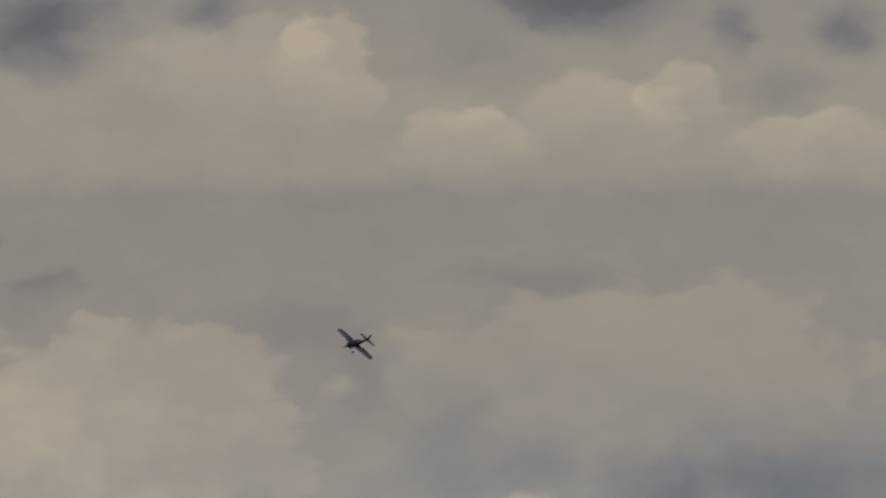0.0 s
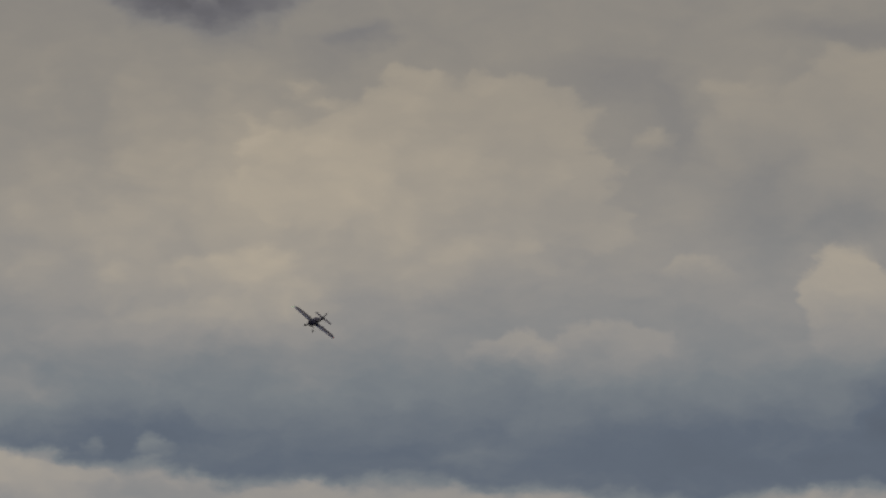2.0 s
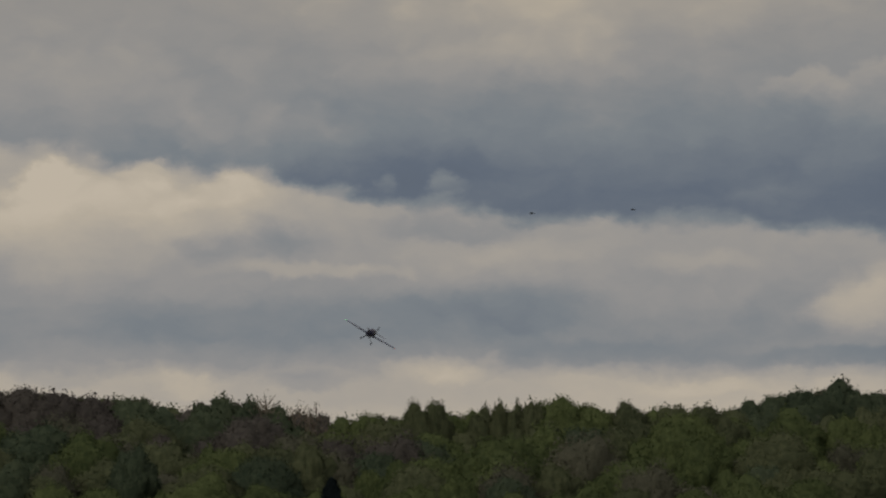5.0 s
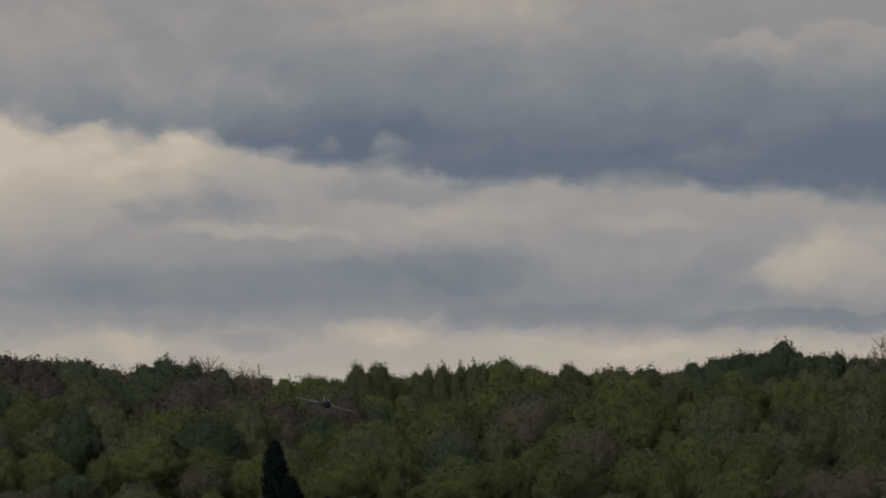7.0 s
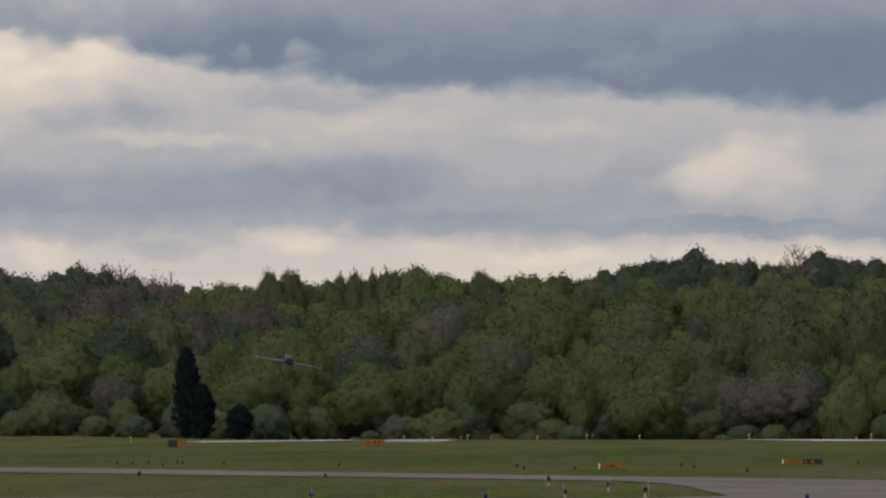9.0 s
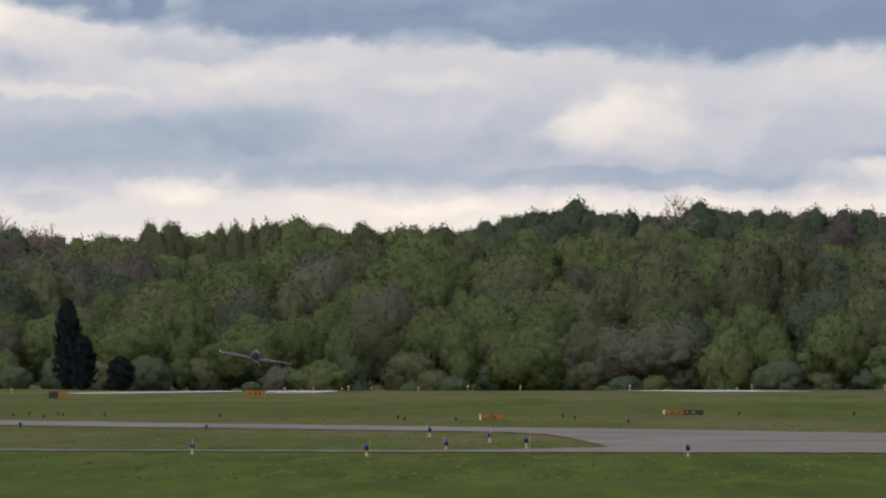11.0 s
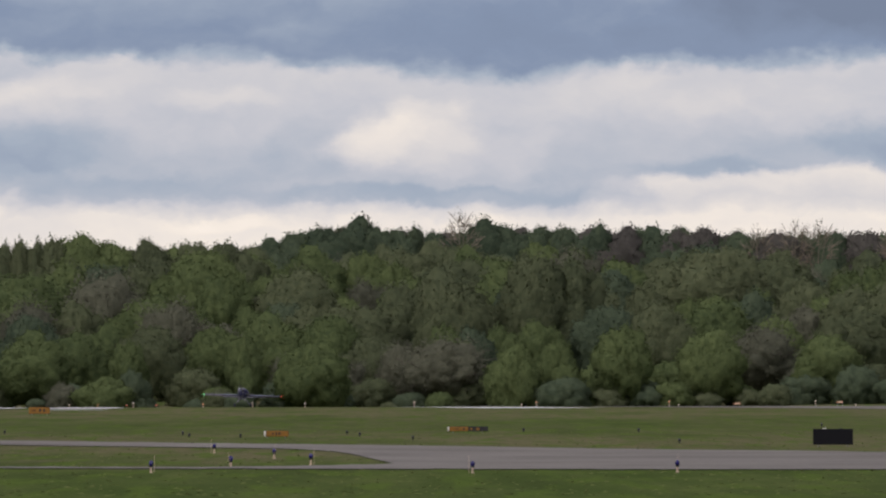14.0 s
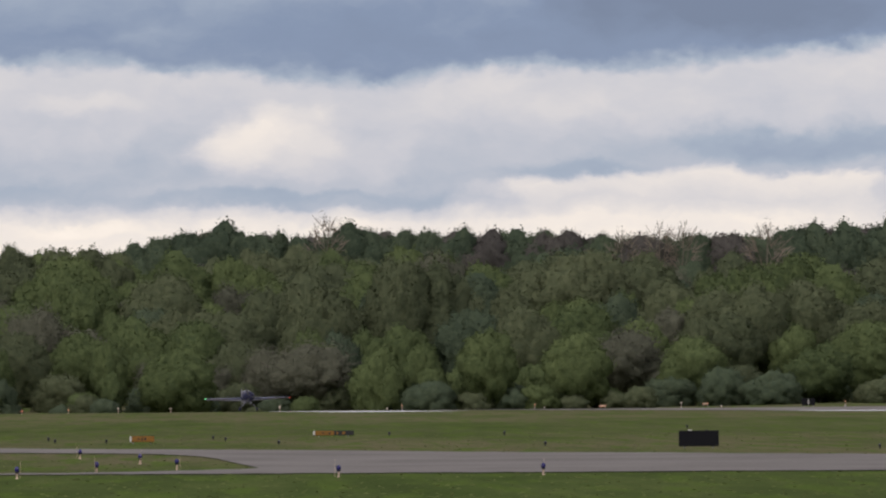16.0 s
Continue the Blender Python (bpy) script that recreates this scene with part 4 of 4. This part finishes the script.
def wing_paint():
    """Navy roots, a maroon band, dark tips and a highlight painted along the upper leading edge."""
    m, g, b = surface("navy_and_maroon_wing", 0.35)
    at = g.node("ShaderNodeSeparateXYZ")
    g.link(g.node("ShaderNodeTexCoord").outputs["Object"], at.inputs[0])
    span = g.math("ABSOLUTE", at.outputs[1])
    c = g.ramp(g.math("DIVIDE", span, 4.0), [(0.0, (0.016, 0.018, 0.055)), (0.42, (0.020, 0.021, 0.060)), (0.50, (0.036, 0.020, 0.036)),
                                            (0.88, (0.038, 0.022, 0.036)), (0.92, (0.02, 0.02, 0.045))])
    edge = g.math("ADD", at.outputs[0], g.math("MULTIPLY", span, 0.10))
    lift = g.math("SUBTRACT", g.math("ADD", at.outputs[2], 0.06), g.math("MULTIPLY", span, 0.016))
    # pale blue highlight, put into the colour of the upper front edge only
    pale = g.math("MULTIPLY", g.remap(edge, 0.55, 0.70, 0.0, 0.9), g.remap(lift, -0.01, 0.05, 0.0, 1.0))
    c = g.mix(pale, c, (0.15, 0.18, 0.29))
    g.link(c, b.inputs["Base Color"])
    return m


def canopy_glass():
    m, g, b = surface("smoked_canopy_glass", 0.08, 0.0, 0.25)
    b.inputs["Base Color"].default_value = (0.05, 0.045, 0.085, 1)
    b.inputs["Transmission Weight"].default_value = 0.15
    return m


WING, GLASS = wing_paint(), canopy_glass()


def loft(sections, sides=16, cap=True):
    """A skin through oval sections (x, z, half width, half height)."""
    bm = bmesh.new()
    rings = []
    for x, z, w, h in sections:
        rings.append([bm.verts.new((x, w * math.cos(2 * math.pi * i / sides), z + h * math.sin(2 * math.pi * i / sides))) for i in range(sides)])
    for a, b in zip(rings, rings[1:]):
        for i in range(sides):
            bm.faces.new((a[i], b[i], b[(i + 1) % sides], a[(i + 1) % sides]))
    if cap:
        bm.faces.new(rings[0])
        bm.faces.new(rings[-1][::-1])
    bmesh.ops.recalc_face_normals(bm, faces=bm.faces)
    return bm


PROFILE = ((0.0, 0.0), (0.03, 0.35), (0.12, 0.75), (0.28, 1.0), (0.50, 0.86), (0.75, 0.45), (1.0, 0.04))


def foil(stations, upright=False):
    """A wing or fin skin; stations: (span, leading edge x, chord, half thickness, rise)."""
    bm = bmesh.new()
    rings = []
    for s, lead, chord, thick, rise in stations:
        outline = [(lead - c * chord, t * thick) for c, t in PROFILE] + [(lead - c * chord, -t * thick) for c, t in PROFILE[-2:0:-1]]
        rings.append([bm.verts.new((x, t, s) if upright else (x, s, rise + t)) for x, t in outline])
    for a, b in zip(rings, rings[1:]):
        for i in range(len(a)):
            bm.faces.new((a[i], b[i], b[(i + 1) % len(a)], a[(i + 1) % len(a)]))
    bm.faces.new(rings[0])
    bm.faces.new(rings[-1][::-1])
    bmesh.ops.recalc_face_normals(bm, faces=bm.faces)
    return bm


def aeroplane():
    """Single-seat aerobatic monoplane, 8 m span; nose along +x, left wing along +y."""
    root = tagged(new("aeroplane"), "small navy blue aerobatic monoplane with fixed gear coming in to land", "aeroplane")
    body = smooth(part("fuselage", loft([(2.12, 0.06, 0.30, 0.28), (2.02, 0.06, 0.46, 0.40), (1.6, 0.08, 0.56, 0.47), (0.9, 0.10, 0.56, 0.50), (0.1, 0.10, 0.52, 0.50),
                                         (-0.8, 0.10, 0.44, 0.45), (-1.8, 0.10, 0.31, 0.37), (-3.0, 0.12, 0.18, 0.25), (-4.0, 0.14, 0.08, 0.15), (-4.35, 0.16, 0.04, 0.10)]), NAVY, root))
    for sy in (-0.2, 0.2):
        part("air_intake", rod(bmesh.new(), (2.0, sy, 0.06), (2.10, sy, 0.06), 0.11, 0.11, 12), BLACK, body)
    part("exhaust", rod(bmesh.new(), (1.3, 0.18, -0.46), (1.0, 0.18, -0.62), 0.06, 0.06, 8), METAL, body)
    canopy = smooth(part("canopy", loft([(1.0, 0.46, 0.14, 0.06), (0.6, 0.46, 0.40, 0.24), (-0.1, 0.46, 0.46, 0.36), (-0.8, 0.44, 0.40, 0.36), (-1.5, 0.38, 0.26, 0.22), (-1.95, 0.34, 0.08, 0.08)]), GLASS, root))
    part("canopy_frame", loft([(-0.14, 0.46, 0.470, 0.372), (-0.20, 0.46, 0.470, 0.372)]), SILVER, canopy)
    part("headrest_fairing", loft([(-0.9, 0.42, 0.34, 0.30), (-1.6, 0.38, 0.24, 0.24), (-2.3, 0.34, 0.10, 0.12)]), SILVER, root, "pale fairing behind the canopy")
    for s in (1, -1):
        wing = smooth(part("wing", foil([(0.25 * s, 0.95, 1.95, 0.125, -0.06), (2.0 * s, 0.78, 1.55, 0.095, -0.03), (3.75 * s, 0.60, 1.12, 0.065, 0.0), (3.98 * s, 0.48, 0.85, 0.03, 0.0)]), WING, root))
        part("aileron", foil([(1.2 * s, -0.86, 0.34, 0.035, -0.05), (3.7 * s, -0.53, 0.26, 0.025, 0.0)]), NAVY, wing)
        smooth(part("navigation_light", dome(bmesh.new(), 0.38, 4.02 * s, 0.0, 0.058, 0.05), RED_GLOW if s > 0 else GREEN_GLOW, wing,
                    "red wingtip light" if s > 0 else "green wingtip light"))
        tail = smooth(part("tailplane", foil([(0.05 * s, -3.35, 0.62, 0.05, 0.16), (1.52 * s, -3.62, 0.42, 0.03, 0.16), (1.6 * s, -3.70, 0.3, 0.012, 0.16)]), SILVER, root))
        part("elevator", foil([(0.1 * s, -3.99, 0.44, 0.03, 0.16), (1.55 * s, -4.05, 0.34, 0.02, 0.16)]), NAVY, tail)
        leg = part("gear_leg", rod(bmesh.new(), (0.95, 0.28 * s, -0.42), (0.78, 0.80 * s, -1.02), 0.030, 0.020, 8), SILVER, root)
        spat = smooth(part("wheel_fairing", loft([(1.12, -1.02, 0.03, 0.05), (0.98, -1.03, 0.10, 0.14), (0.75, -1.02, 0.11, 0.16), (0.45, -1.0, 0.07, 0.10), (0.25, -0.98, 0.02, 0.03)], 10), NAVY, root))
        spat.location = (0, 0.82 * s, 0)
        wheel = part("wheel", rod(bmesh.new(), (0.78, -0.06, -1.10), (0.78, 0.06, -1.10), 0.17, 0.17, 18), RUBBER, root)
        wheel.location = (0, 0.82 * s, 0)
        part("hub", rod(bmesh.new(), (0.78, -0.065, -1.10), (0.78, 0.065, -1.10), 0.07, 0.07, 12), METAL, wheel)
    fin = smooth(part("fin", foil([(0.20, -3.25, 0.85, 0.05, 0), (1.18, -3.82, 0.38, 0.03, 0), (1.24, -3.9, 0.28, 0.015, 0)], True), SILVER, root, "pale tail fin"))
    part("rudder", foil([(-0.02, -4.12, 0.46, 0.03, 0), (1.22, -4.21, 0.30, 0.018, 0)], True), NAVY, fin)
    strut = part("tail_strut", rod(bmesh.new(), (-4.0, 0, 0.02), (-4.3, 0, -0.22), 0.03, 0.025, 6), METAL, root)
    part("tail_wheel", rod(bmesh.new(), (-4.32, -0.03, -0.27), (-4.32, 0.03, -0.27), 0.07, 0.07, 12), RUBBER, strut)
    smooth(part("spinner", loft([(2.13, 0, 0.17, 0.17), (2.25, 0, 0.15, 0.15), (2.40, 0, 0.08, 0.08), (2.46, 0, 0.01, 0.01)], 12), NAVY, root))
    propeller = new("propeller")
    propeller.parent = root
    propeller.location = (2.2, 0, 0)
    for k in range(3):
        bm = foil([(0.12, 0.05, 0.10, 0.03, 0), (0.55, 0.06, 0.16, 0.02, 0), (0.98, 0.04, 0.08, 0.008, 0)], True)
        blade = part("blade", bm, PROP, propeller)
        blade.matrix_basis = pose(0, 0, 0, 120 * k + 25, 0, 0) @ pose(0, 0, 0, 0, 0, 65)
    return root


plane = aeroplane()

# ---------------------------------------------------------------- birds
FEATHER = paint("dark_feathers", (0.03, 0.028, 0.03), 0.8)


def bird():
    root = tagged(new("bird"), "small dark bird flying across below the cloud", "bird", "birds")
    smooth(part("body", loft([(0.13, 0.0, 0.005, 0.005), (0.09, 0.01, 0.025, 0.025), (0.0, 0, 0.035, 0.035), (-0.10, 0, 0.018, 0.018), (-0.14, 0, 0.006, 0.006)], 8), FEATHER, root))
    for s in (1, -1):
        part("wing", foil([(0.02 * s, 0.06, 0.11, 0.008, 0.01), (0.12 * s, 0.05, 0.09, 0.005, 0.05), (0.24 * s, -0.02, 0.02, 0.002, 0.04)]), FEATHER, root)
    bm = box(bmesh.new(), -0.18, 0, 0, 0.10, 0.06, 0.008)
    part("tail", bm, FEATHER, root)
    return root


bird_one = bird()
bird_two = copy_thing(bird_one, pose(0, 0, 0))


def motions():
    # the approach: a descending turn, then the flare and the landing run
    rows = [
        (0.0, pose(23.11, 1885.7, 120.82, -42.3, 11.6, -122.1)),
        (0.5, pose(9.33, 1854.2, 108.82, -40.7, 11.0, -118.7)),
        (1.0, pose(-6.85, 1823.0, 97.90, -39.9, 10.6, -115.4)),
        (1.5, pose(-21.38, 1792.3, 87.62, -39.6, 10.2, -112.0)),
        (2.0, pose(-33.73, 1762.0, 77.67, -39.3, 9.6, -108.5)),
        (2.5, pose(-43.44, 1732.0, 68.16, -39.0, 8.3, -105.4)),
        (3.0, pose(-51.27, 1702.5, 59.06, -38.3, 6.3, -103.3)),
        (3.5, pose(-57.41, 1673.3, 50.52, -35.5, 4.0, -102.4)),
        (4.0, pose(-61.44, 1644.6, 42.99, -32.3, 1.9, -101.3)),
        (4.5, pose(-63.07, 1616.2, 37.02, -30.9, 0.9, -98.9)),
        (5.0, pose(-63.66, 1588.2, 31.54, -30.3, 1.0, -96.7)),
        (7.5, pose(-55.33, 1454.1, 13.24, -10.4, 1.4, -79.6)),
        (8.0, pose(-52.85, 1428.5, 11.82, -8.9, 1.5, -79.5)),
        (10.5, pose(-38.29, 1306.2, 3.74, -12.5, -2.9, -86.6)),
        (11.0, pose(-34.54, 1282.9, 2.99, -10.3, -3.7, -86.4)),
        (11.5, pose(-30.55, 1260.0, 2.26, -8.6, -3.7, -85.5)),
        (12.0, pose(-26.39, 1237.5, 1.80, -7.1, -4.2, -84.1)),
        (12.5, pose(-22.25, 1215.4, 1.38, -5.0, -5.0, -83.4)),
        (13.0, pose(-18.13, 1193.7, 0.97, -3.2, -4.8, -83.9)),
        (13.5, pose(-14.24, 1172.4, 0.90, -2.6, -4.6, -84.3)),
        (14.0, pose(-10.31, 1151.4, 0.81, -2.0, -4.8, -84.2)),
        (14.5, pose(-6.54, 1130.9, 0.83, -1.1, -5.1, -83.8)),
        (15.0, pose(-2.97, 1110.7, 0.90, -0.7, -5.2, -83.1)),
        (15.5, pose(0.42, 1091.0, 1.02, -0.1, -4.8, -82.8)),
        (16.0, pose(3.63, 1071.6, 1.11, 0.8, -4.8, -83.1)),
    ]
    walk(plane, rows)
    # two birds crossing
    walk(bird_one, [(0.0, pose(41.5, 600, 20.6, 0, 0, 182)), (3.5, pose(1.5, 600, 20.7, 8, 0, 180)), (4.2, pose(-6.8, 600, 20.9, -8, 0, 179)),
                    (5.2, pose(-18.0, 600, 20.2, 5, 0, 181)), (7.2, pose(-56.0, 600, 21.0, 0, 0, 180)), (16.0, pose(-230.0, 640, 24.0, 0, 0, 180))])
    walk(bird_two, [(0.0, pose(41.6, 600, 21.2, 0, 0, 182)), (3.5, pose(5.2, 600, 20.6, -6, 0, 180)), (4.2, pose(-2.1, 600, 20.1, 8, 0, 179)),
                    (5.2, pose(-12.6, 600, 20.6, -4, 0, 180)), (7.2, pose(-53.0, 600, 21.2, 0, 0, 180)), (16.0, pose(-220.0, 640, 24.0, 0, 0, 180))])


motions()
